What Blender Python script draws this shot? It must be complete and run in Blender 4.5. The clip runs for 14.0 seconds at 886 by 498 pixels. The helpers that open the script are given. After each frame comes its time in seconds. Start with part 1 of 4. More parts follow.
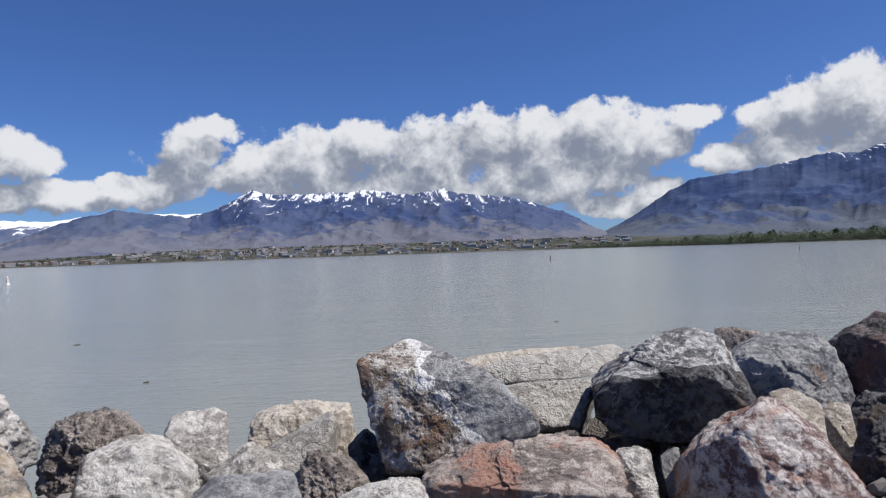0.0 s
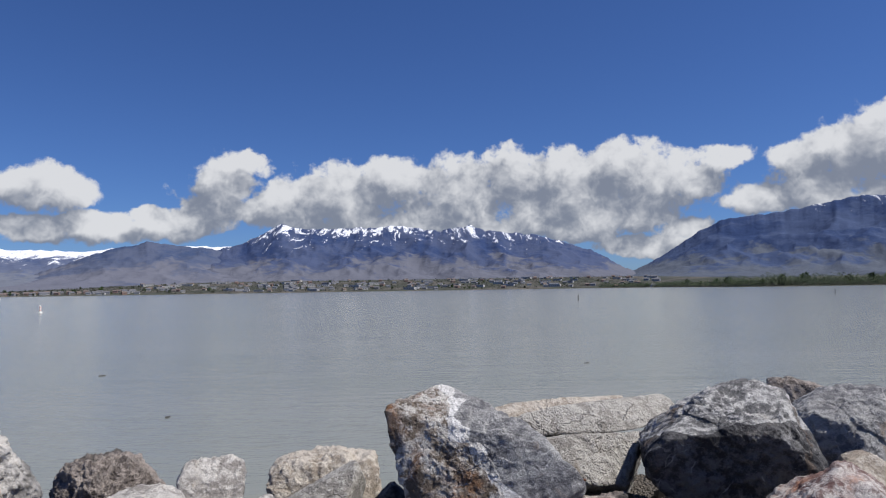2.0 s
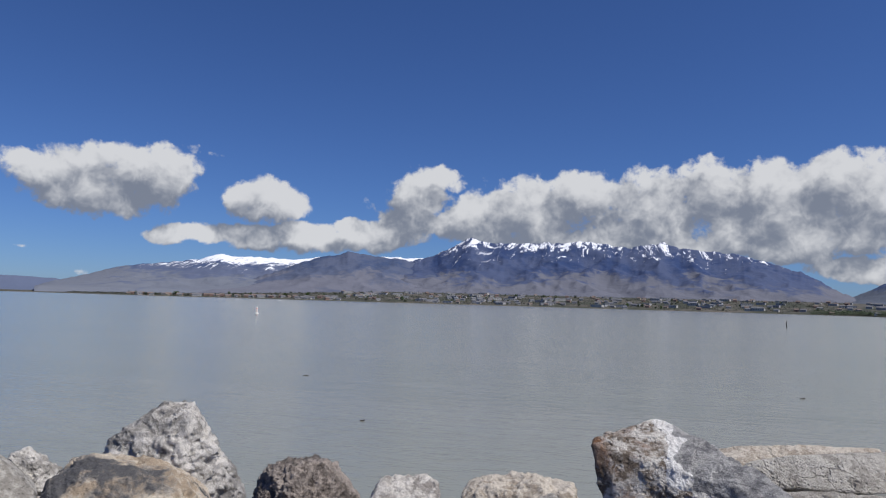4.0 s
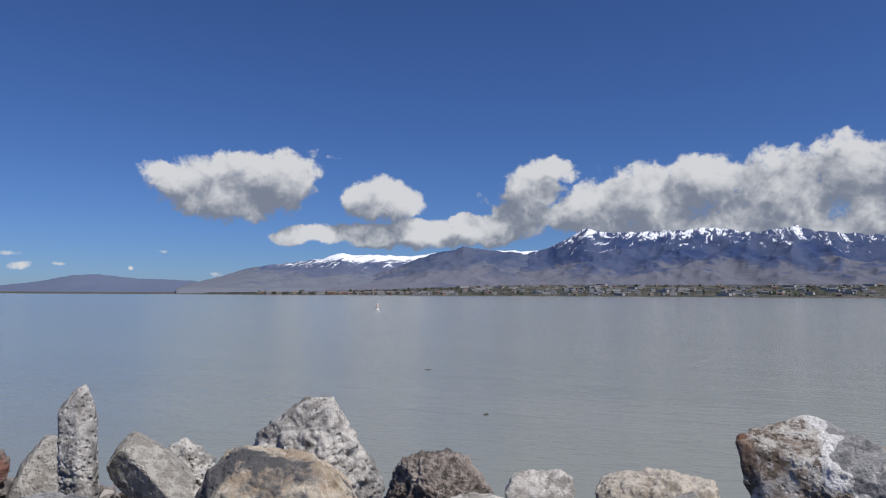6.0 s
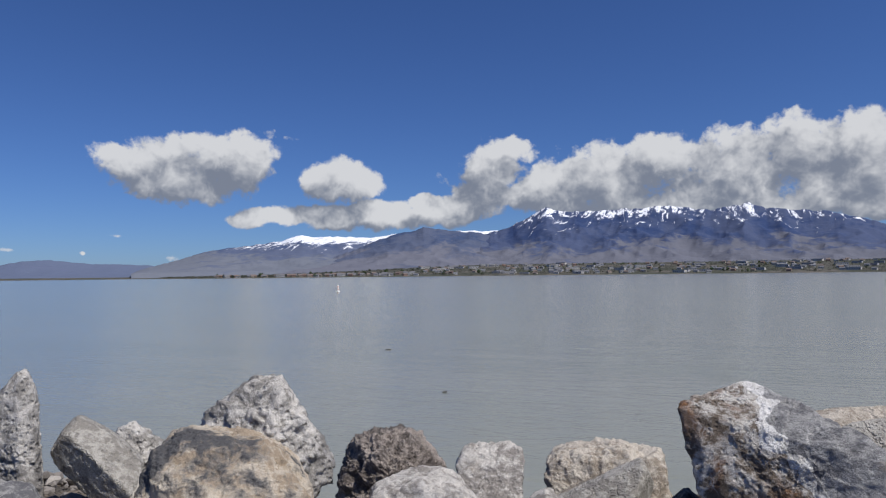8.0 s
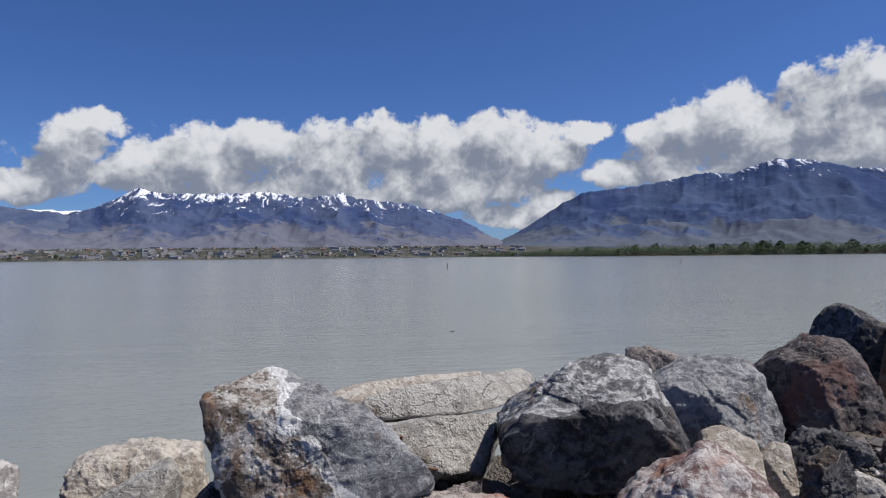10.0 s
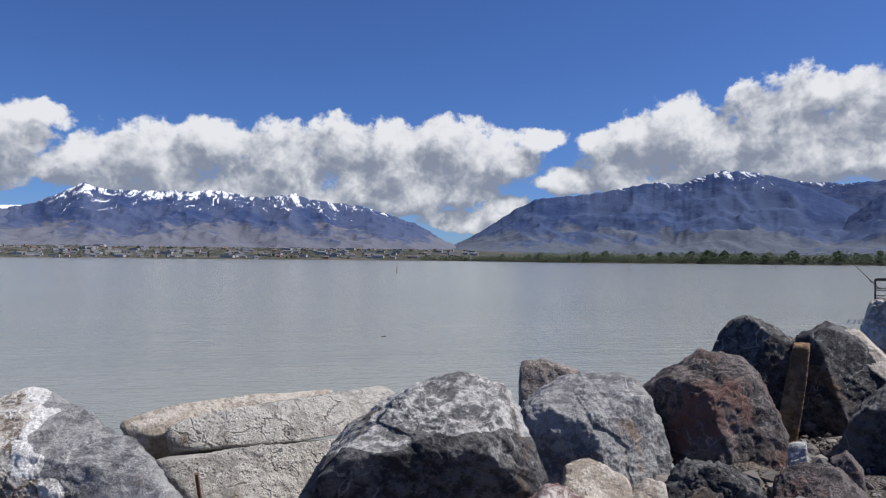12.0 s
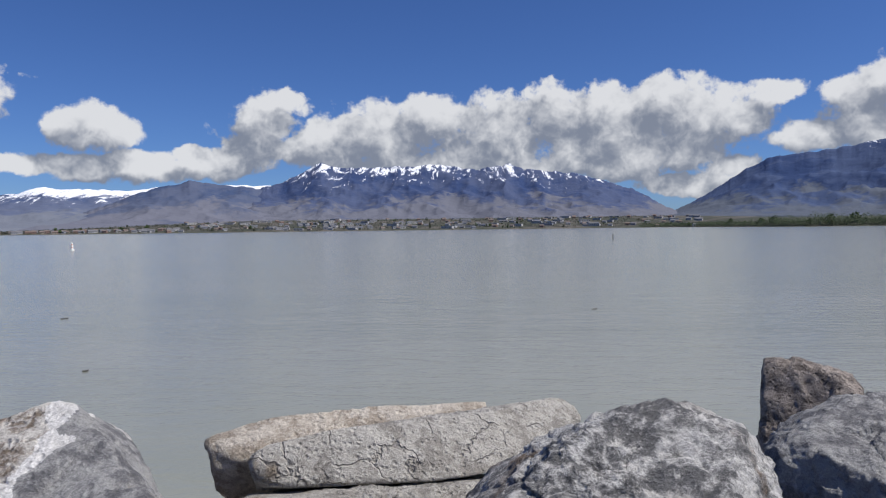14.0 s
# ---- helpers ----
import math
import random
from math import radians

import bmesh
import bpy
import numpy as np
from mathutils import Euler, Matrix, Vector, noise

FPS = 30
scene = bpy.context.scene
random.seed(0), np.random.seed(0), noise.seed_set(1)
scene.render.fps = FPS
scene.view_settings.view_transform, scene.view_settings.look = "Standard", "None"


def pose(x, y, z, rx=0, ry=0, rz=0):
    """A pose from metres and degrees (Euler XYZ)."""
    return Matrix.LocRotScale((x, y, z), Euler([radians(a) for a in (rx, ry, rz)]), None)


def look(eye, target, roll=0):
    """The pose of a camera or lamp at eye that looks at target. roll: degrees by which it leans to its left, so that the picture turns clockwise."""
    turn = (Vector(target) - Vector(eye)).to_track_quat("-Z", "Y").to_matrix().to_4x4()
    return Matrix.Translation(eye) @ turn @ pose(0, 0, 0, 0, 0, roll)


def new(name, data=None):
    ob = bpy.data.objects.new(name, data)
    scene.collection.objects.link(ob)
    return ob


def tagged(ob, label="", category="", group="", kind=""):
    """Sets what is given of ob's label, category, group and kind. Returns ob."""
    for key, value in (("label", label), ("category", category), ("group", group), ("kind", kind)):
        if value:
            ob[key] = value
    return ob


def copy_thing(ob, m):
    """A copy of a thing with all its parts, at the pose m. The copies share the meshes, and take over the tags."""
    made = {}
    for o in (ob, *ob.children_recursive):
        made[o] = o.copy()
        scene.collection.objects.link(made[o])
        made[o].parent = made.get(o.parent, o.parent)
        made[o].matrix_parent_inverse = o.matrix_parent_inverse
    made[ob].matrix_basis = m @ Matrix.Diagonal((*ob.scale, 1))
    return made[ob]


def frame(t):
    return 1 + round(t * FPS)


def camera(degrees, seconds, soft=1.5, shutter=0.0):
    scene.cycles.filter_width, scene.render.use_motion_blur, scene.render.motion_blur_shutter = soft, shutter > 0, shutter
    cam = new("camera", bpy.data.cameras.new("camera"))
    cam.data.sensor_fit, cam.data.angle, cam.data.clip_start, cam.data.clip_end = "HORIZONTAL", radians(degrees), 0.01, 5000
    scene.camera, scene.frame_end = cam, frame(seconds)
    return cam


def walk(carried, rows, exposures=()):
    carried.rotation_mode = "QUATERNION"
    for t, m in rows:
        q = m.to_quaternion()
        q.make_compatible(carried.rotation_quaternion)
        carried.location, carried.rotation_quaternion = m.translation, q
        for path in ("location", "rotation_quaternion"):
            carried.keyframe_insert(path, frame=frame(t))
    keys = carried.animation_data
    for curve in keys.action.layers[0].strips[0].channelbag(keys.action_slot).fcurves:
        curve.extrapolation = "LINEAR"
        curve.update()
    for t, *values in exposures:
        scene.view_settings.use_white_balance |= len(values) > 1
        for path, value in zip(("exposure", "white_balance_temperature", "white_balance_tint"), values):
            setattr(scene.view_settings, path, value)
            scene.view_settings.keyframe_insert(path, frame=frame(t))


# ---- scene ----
cam = camera(64.2, 14.0, soft=1.2)
PATH = [
    (0, (0.287, -0.178, 3.046), (0.328, 1.821, 3.055), -1.94),
    (0.5, (0.296, -0.154, 3.051), (0.365, 1.844, 3.085), -1.42),
    (1, (0.301, -0.151, 3.054), (0.386, 1.847, 3.099), -2.5),
    (1.5, (0.289, -0.160, 3.056), (0.336, 1.838, 3.126), -2.29),
    (2, (0.211, 0.238, 3.067), (0.179, 2.235, 3.181), -0.86),
    (2.5, (0.142, 0.628, 3.075), (-0.006, 2.618, 3.210), 0.2),
    (3, (0.103, 0.677, 3.085), (-0.178, 2.654, 3.197), 0.2),
    (3.5, (0.050, 0.678, 3.076), (-0.380, 2.626, 3.223), 1.1),
    (6, (-0.072, 0.648, 3.087), (-0.926, 2.452, 3.216), 0.3),
    (6.5, (-0.083, 0.626, 3.087), (-1.014, 2.393, 3.206), -0.0),
    (7, (-0.093, 0.633, 3.078), (-1.068, 2.376, 3.171), -0.3),
    (7.5, (-0.074, 0.648, 3.077), (-0.998, 2.419, 3.177), -0.1),
    (8, (0.007, 0.697, 3.048), (-0.746, 2.548, 3.122), -0.6),
    (8.5, (0.121, 0.754, 3.042), (-0.353, 2.695, 3.112), -0.3),
    (9, (0.210, 0.812, 3.047), (0.018, 2.803, 3.089), -0.8),
    (11.5, (1.092, 1.463, 3.039), (1.799, 3.333, 3.042), 0.8),
    (12, (1.384, 1.674, 3.020), (1.842, 3.621, 3.051), 0.5),
    (12.5, (1.669, 1.953, 3.016), (1.954, 3.932, 2.969), 0.3),
    (13, (1.763, 2.380, 2.999), (1.971, 4.369, 2.986), 0.1),
    (13.5, (1.826, 2.835, 2.994), (1.781, 4.833, 2.938), 1.4),
    (14, (1.864, 3.244, 2.984), (1.721, 5.238, 2.927), -0.7),
]
walk(cam, [(t, look(e, g, r)) for t, e, g, r in PATH],
     exposures=[(0, 0.12), (1.5, 0.05), (2.5, -0.1), (3.5, -0.14), (6, -0.15), (9, -0.12), (11.5, 0.15), (12.5, 0.15), (14, 0.0)])

# ---- light: high sun to the right of the lake, blue sky with a bank of cumulus over the range ----
SUN_AZ, SUN_EL = 101.0, 57.0        # degrees right of straight ahead, degrees up


def link_in(tree, node, index, value):
    if isinstance(value, bpy.types.NodeSocket):
        tree.links.new(value, node.inputs[index])
    elif value is not None:
        node.inputs[index].default_value = value


def math_node(tree, op, a, b=None, c=None, clamp=False):
    n = tree.nodes.new("ShaderNodeMath")
    n.operation, n.use_clamp = op, clamp
    for i, v in enumerate((a, b, c)):
        link_in(tree, n, i, v)
    return n.outputs[0]


def vec_node(tree, op, a, b=None, out=0):
    n = tree.nodes.new("ShaderNodeVectorMath")
    n.operation = op
    for i, v in enumerate((a, b)):
        link_in(tree, n, i, v)
    return n.outputs[out]


def noise_node(tree, vector, scale, detail=4.0, rough=0.55, distortion=0.0):
    n = tree.nodes.new("ShaderNodeTexNoise")
    link_in(tree, n, "Vector", vector)
    n.inputs["Scale"].default_value = scale
    n.inputs["Detail"].default_value = detail
    n.inputs["Roughness"].default_value = rough
    n.inputs["Distortion"].default_value = distortion
    return n.outputs[0]


def ramp(tree, value, low, high, to_low=0.0, to_high=1.0):
    n = tree.nodes.new("ShaderNodeMapRange")
    n.interpolation_type = "SMOOTHSTEP"
    for i, v in enumerate((value, low, high, to_low, to_high)):
        link_in(tree, n, i, v)
    return n.outputs[0]


def mix_colour(tree, fac, a, b):
    n = tree.nodes.new("ShaderNodeMix")
    n.data_type = "RGBA"
    link_in(tree, n, 0, fac)
    link_in(tree, n, 6, a if isinstance(a, bpy.types.NodeSocket) else (*a, 1))
    link_in(tree, n, 7, b if isinstance(b, bpy.types.NodeSocket) else (*b, 1))
    return n.outputs[2]


# cumulus puffs: azimuth in degrees, height as a slope, half width, half height
PUFFS_WEST = [(-42, .149, 5.8, .048), (-45.8, .158, 3.3, .022), (-38, .155, 2.7, .04), (-36.2, .196, 1, .011), (-34.2, .192, 1.6, .007),
              (-30.3, .134, 3.2, .032), (-30.7, .161, 1.2, .015), (-36.2, .08, 2.7, .014), (-31.6, .083, 3.7, .019), (-26.1, .088, 4.1, .021),
              (-21.1, .09, 3.6, .021), (-22.2, .136, 1.3, .018), (-18.1, .15, 2.6, .042), (-16.4, .176, 1.9, .018), (-18.6, .115, 2.9, .024), (-14.6, .112, 3.0, .026),
              (-34.6, .078, 2.2, .012), (-28.8, .092, 2.0, .013), (-23.6, .1, 2.0, .014)]
PUFFS_SMALL = [(-59.4, .127, 1, .008), (-57, .047, 1.4, .006), (-56.1, .031, 1.4, .007), (-59.3, .053, .7, .004), (-53.8, .036, .9, .005),
               (-47, .055, .7, .0045), (-49.6, .034, .5, .0045), (-43.2, .026, 1.3, .007), (-12.6, .181, 1.6, .009)]
PUFFS_MID = [(-13.8, .123, 2.3, .034), (-9.3, .131, 5.5, .05), (-4.7, .154, 3.7, .036), (0, .132, 5.4, .054), (4.4, .153, 4.8, .048),
             (8.8, .146, 4.6, .056), (13.9, .167, 3.6, .044), (15, .132, 4.6, .04), (18.6, .152, 3.3, .034), (20.6, .166, 2.6, .02),
             (12.2, .097, 6.4, .029), (4.4, .106, 7.8, .032), (15, .057, 4.3, .017), (18.2, .077, 3, .015),
             (-9, .098, 6, .02), (-2, .096, 6, .02), (6, .09, 6, .024), (10, .08, 4, .02), (1, .112, 9, .03)]
PUFFS_EAST = [(24.4, .112, 4.6, .021), (27, .108, 3.6, .016), (28.3, .155, 4, .044), (32.7, .168, 4.7, .053), (37, .174, 4.3, .058), (41.1, .183, 4.3, .062),
              (44.3, .191, 3.4, .055), (47, .222, 2.2, .032), (43, .222, 1.5, .03), (41.2, .127, 5.8, .028), (45.1, .135, 3.7, .035),
              (49.8, .133, 2.7, .025), (52.2, .142, 2, .029), (50.8, .22, .5, .012), (29, .118, 5, .02), (35, .128, 4.5, .02), (58, .15, 5, .04), (66, .13, 5, .03)]


def puff_density():
    """A node group: how deep inside a cumulus the direction (azimuth, slope) lies."""
    g = bpy.data.node_groups.new("puff_density", "ShaderNodeTree")
    g.interface.new_socket("where", in_out="INPUT", socket_type="NodeSocketVector")
    g.interface.new_socket("depth", in_out="OUTPUT", socket_type="NodeSocketFloat")
    g.interface.new_socket("body", in_out="OUTPUT", socket_type="NodeSocketFloat")
    where, best = g.nodes.new("NodeGroupInput").outputs[0], None
    warp = g.nodes.new("ShaderNodeTexNoise")
    g.links.new(where, warp.inputs["Vector"])
    warp.inputs["Scale"].default_value, warp.inputs["Detail"].default_value = 22.0, 3.0
    push = vec_node(g, "MULTIPLY", vec_node(g, "SUBTRACT", warp.outputs["Color"], (.5, .5, .5)), (.045, .03, 0))
    spot = vec_node(g, "ADD", where, push)
    for az, el, wide, high in PUFFS_WEST + PUFFS_SMALL + PUFFS_MID + PUFFS_EAST:
        off = vec_node(g, "MULTIPLY", vec_node(g, "SUBTRACT", spot, (radians(az), el, 0)), (1 / radians(wide * 1.05), 1 / (high * 1.08), 0))
        d = math_node(g, "SUBTRACT", 1.0, vec_node(g, "DOT_PRODUCT", off, off, 1))
        if wide < 1.7:
            d = math_node(g, "SUBTRACT", d, 0.82)
        best = d if best is None else math_node(g, "SMOOTH_MAX", best, d, 0.25)
    soft = noise_node(g, where, 34.0, 10.0, 0.64)
    big = noise_node(g, where, 13.0, 4.0, 0.55)
    billow = g.nodes.new("ShaderNodeTexVoronoi")
    billow.feature = "SMOOTH_F1"
    g.links.new(spot, billow.inputs["Vector"])
    billow.inputs["Scale"].default_value, billow.inputs["Detail"].default_value, billow.inputs["Roughness"].default_value = 30.0, 3.0, 0.6
    heap = math_node(g, "SUBTRACT", .45, billow.outputs[0])
    total = math_node(g, "ADD", math_node(g, "MINIMUM", math_node(g, "MULTIPLY_ADD", best, 1.5, 0.55), 1.6), math_node(g, "MULTIPLY", math_node(g, "SUBTRACT", soft, .52), 2.6))
    total = math_node(g, "ADD", total, math_node(g, "MULTIPLY", math_node(g, "SUBTRACT", big, .5), 1.2))
    total = math_node(g, "ADD", total, math_node(g, "MULTIPLY", heap, 0.9))
    body = math_node(g, "ADD", math_node(g, "MULTIPLY", best, 1.1), math_node(g, "MULTIPLY", math_node(g, "SUBTRACT", big, .5), 2.2))
    body = math_node(g, "ADD", body, math_node(g, "MULTIPLY", heap, 1.5))
    out = g.nodes.new("NodeGroupOutput")
    g.links.new(total, out.inputs[0])
    g.links.new(body, out.inputs[1])
    return g


world = bpy.data.worlds.new("sky")
scene.world = world
world.use_nodes = True
wt = world.node_tree
wt.nodes.clear()
sky = wt.nodes.new("ShaderNodeTexSky")
sky.sky_type, sky.sun_disc = "NISHITA", False
sky.sun_elevation, sky.sun_rotation = radians(SUN_EL), radians(SUN_AZ)
sky.altitude, sky.air_density, sky.dust_density, sky.ozone_density = 1400, 1.0, 0.8, 5.0
way = wt.nodes.new("ShaderNodeTexCoord").outputs["Generated"]
split = wt.nodes.new("ShaderNodeSeparateXYZ")
wt.links.new(way, split.inputs[0])
flat = math_node(wt, "SQRT", math_node(wt, "ADD", math_node(wt, "MULTIPLY", split.outputs[0], split.outputs[0]),
                                       math_node(wt, "MULTIPLY", split.outputs[1], split.outputs[1])))
azimuth = math_node(wt, "ARCTAN2", split.outputs[0], split.outputs[1])
slope = math_node(wt, "DIVIDE", split.outputs[2], math_node(wt, "MAXIMUM", flat, 0.02))
spot = wt.nodes.new("ShaderNodeCombineXYZ")
wt.links.new(azimuth, spot.inputs[0])
wt.links.new(slope, spot.inputs[1])
puffs = puff_density()
depth, above = wt.nodes.new("ShaderNodeGroup"), wt.nodes.new("ShaderNodeGroup")
depth.node_tree = above.node_tree = puffs
wt.links.new(spot.outputs[0], depth.inputs[0])
wt.links.new(vec_node(wt, "ADD", spot.outputs[0], (0.014, 0.032, 0.0)), above.inputs[0])
cover = ramp(wt, depth.outputs[0], 0.0, 0.7)
lit = math_node(wt, "SUBTRACT", depth.outputs[1], above.outputs[1])
fluff = math_node(wt, "SUBTRACT", depth.outputs[0], above.outputs[0])
lit = math_node(wt, "ADD", lit, math_node(wt, "MULTIPLY", fluff, 0.42))
lit = ramp(wt, math_node(wt, "ADD", lit, math_node(wt, "MULTIPLY", depth.outputs[1], -0.10)), -1.0, 2.1)
white = mix_colour(wt, lit, (2.3, 2.6, 3.3), (7.7, 7.8, 8.05))
tinted = mix_colour(wt, 1.0, sky.outputs[0], (0.46, 0.62, 0.95))
wt.nodes[-1].blend_type = "MULTIPLY"
both = mix_colour(wt, math_node(wt, "MULTIPLY", cover, 0.96), tinted, white)
back = wt.nodes.new("ShaderNodeBackground")
wt.links.new(both, back.inputs[0])
back.inputs[1].default_value = 0.095
wt.links.new(back.outputs[0], wt.nodes.new("ShaderNodeOutputWorld").inputs[0])

sun = new("sun", bpy.data.lights.new("sun", "SUN"))
sun.data.energy, sun.data.angle, sun.data.color = 5.0, radians(0.53), (1.0, 0.96, 0.91)
sun_way = Vector((math.sin(radians(SUN_AZ)) * math.cos(radians(SUN_EL)), math.cos(radians(SUN_AZ)) * math.cos(radians(SUN_EL)), math.sin(radians(SUN_EL))))
sun.matrix_world = look(sun_way * 200, (0, 0, 0))

# ---- materials ----
def material(name, rough=0.8, spec=0.4):
    m = bpy.data.materials.new(name)
    m.use_nodes = True
    b = m.node_tree.nodes["Principled BSDF"]
    b.inputs["Roughness"].default_value = rough
    b.inputs["Specular IOR Level"].default_value = spec
    return m, m.node_tree, b


def place(tree, local=True):
    """Coordinates in metres, of the object or of the world."""
    if local:
        return tree.nodes.new("ShaderNodeTexCoord").outputs["Object"]
    return tree.nodes.new("ShaderNodeNewGeometry").outputs["Position"]


def scaled(tree, vector, x, y, z):
    return vec_node(tree, "MULTIPLY", vector, (x, y, z))


def bump(tree, bsdf, height, strength, distance):
    n = tree.nodes.new("ShaderNodeBump")
    n.inputs["Strength"].default_value, n.inputs["Distance"].default_value = strength, distance
    tree.links.new(height, n.inputs["Height"])
    tree.links.new(n.outputs[0], bsdf.inputs["Normal"])


def rock_material(name, dark, mid, pale, veins=0.3, stain=None, stain_amount=0.0, pits=0.3, rough=0.85, grain=1.0, strata=0.0, cracks=0.0):
    """Stone: two tones in patches, pale crust, thin calcite veins, rusty stains, fine grain relief."""
    m, t, b = material(name, rough, 0.35)
    p = place(t)
    shift = t.nodes.new("ShaderNodeObjectInfo").outputs["Random"]
    far = t.nodes.new("ShaderNodeCombineXYZ")
    for i in range(3):
        t.links.new(math_node(t, "MULTIPLY", shift, 17.0 + 9 * i), far.inputs[i])
    p = vec_node(t, "ADD", p, far.outputs[0])
    q = scaled(t, p, 1.0, 1.0, 1.0 + 3.0 * strata)
    patch = noise_node(t, q, 2.3 * grain, 6, 0.62, 0.4)
    fine = noise_node(t, q, 13.0 * grain, 10, 0.72)
    grit = noise_node(t, p, 130.0 * grain, 3, 0.6)
    colour = mix_colour(t, ramp(t, math_node(t, "ADD", patch, math_node(t, "MULTIPLY", math_node(t, "SUBTRACT", fine, .5), 0.5)), 0.42, 0.58), dark, mid)
    colour = mix_colour(t, ramp(t, math_node(t, "ADD", fine, math_node(t, "MULTIPLY", patch, 0.5)), 0.67, 0.85), colour, pale)
    if stain:
        spot_ = noise_node(t, scaled(t, p, 1, 1, 0.8), 2.1, 5, 0.6, 0.6)
        spot_ = math_node(t, "ADD", spot_, math_node(t, "MULTIPLY", fine, 0.35))
        colour = mix_colour(t, ramp(t, spot_, 0.82 - 0.3 * stain_amount, 0.95 - 0.3 * stain_amount), colour, stain)
    if veins > 0:
        line = t.nodes.new("ShaderNodeTexVoronoi")
        line.feature = "DISTANCE_TO_EDGE"
        warp = vec_node(t, "ADD", p, vec_node(t, "MULTIPLY", vec_node(t, "SUBTRACT", t_colour_noise(t, p, 4.0), (.5, .5, .5)), (.35, .35, .35)))
        t.links.new(warp, line.inputs["Vector"])
        line.inputs["Scale"].default_value = 3.6
        thin = ramp(t, line.outputs[0], 0.004, 0.035, 1.0, 0.0)
        thin = math_node(t, "MULTIPLY", thin, ramp(t, noise_node(t, p, 5.0, 4, 0.6), 0.45, 0.66))
        streak = noise_node(t, scaled(t, p, 1.0, 1.4, 3.2), 6.0, 8, 0.72, 1.6)
        thin = math_node(t, "MAXIMUM", thin, ramp(t, streak, 0.62, 0.72))
        colour = mix_colour(t, math_node(t, "MULTIPLY", thin, veins), colour, (0.62, 0.6, 0.57))
        scratch = noise_node(t, scaled(t, p, 1.0, 1.6, 2.6), 17.0, 6, 0.7, 2.2)
        colour = mix_colour(t, math_node(t, "MULTIPLY", ramp(t, scratch, 0.60, 0.68), veins * 0.55), colour, (0.6, 0.58, 0.55))
    if cracks > 0:
        net = t.nodes.new("ShaderNodeTexVoronoi")
        net.feature = "DISTANCE_TO_EDGE"
        bent = vec_node(t, "ADD", scaled(t, p, 1.0, 0.8, 1.0), vec_node(t, "MULTIPLY", t_colour_noise(t, p, 5.0), (.3, .3, .3)))
        t.links.new(bent, net.inputs["Vector"])
        net.inputs["Scale"].default_value = 3.6
        gap = math_node(t, "MULTIPLY", ramp(t, net.outputs[0], 0.004, 0.03, 1.0, 0.0), ramp(t, noise_node(t, p, 3.0, 4, 0.6), 0.46, 0.6))
        colour = mix_colour(t, math_node(t, "MULTIPLY", gap, cracks), colour, (.16, .14, .12))
    shade = ramp(t, grit, 0.25, 0.75, 0.78, 1.14)
    tone = t.nodes.new("ShaderNodeMix")
    tone.data_type, tone.blend_type = "RGBA", "MULTIPLY"
    tone.inputs[0].default_value = 1.0
    grey = t.nodes.new("ShaderNodeCombineColor")
    for i in range(3):
        t.links.new(shade, grey.inputs[i])
    t.links.new(colour, tone.inputs[6])
    t.links.new(grey.outputs[0], tone.inputs[7])
    t.links.new(tone.outputs[2], b.inputs["Base Color"])
    pit = t.nodes.new("ShaderNodeTexVoronoi")
    t.links.new(p, pit.inputs["Vector"])
    pit.inputs["Scale"].default_value = 24.0 * grain
    relief = math_node(t, "ADD", math_node(t, "MULTIPLY", patch, 1.2), math_node(t, "MULTIPLY", fine, 1.5))
    relief = math_node(t, "ADD", relief, math_node(t, "MULTIPLY", grit, 0.22))
    relief = math_node(t, "ADD", relief, math_node(t, "MULTIPLY", ramp(t, pit.outputs[0], 0.05, 0.4), pits))
    if cracks > 0:
        relief = math_node(t, "SUBTRACT", relief, gap)
    bump(t, b, relief, 1.0, 0.026)
    return m


def t_colour_noise(tree, vector, scale):
    n = tree.nodes.new("ShaderNodeTexNoise")
    tree.links.new(vector, n.inputs["Vector"])
    n.inputs["Scale"].default_value, n.inputs["Detail"].default_value = scale, 4.0
    return n.outputs["Color"]


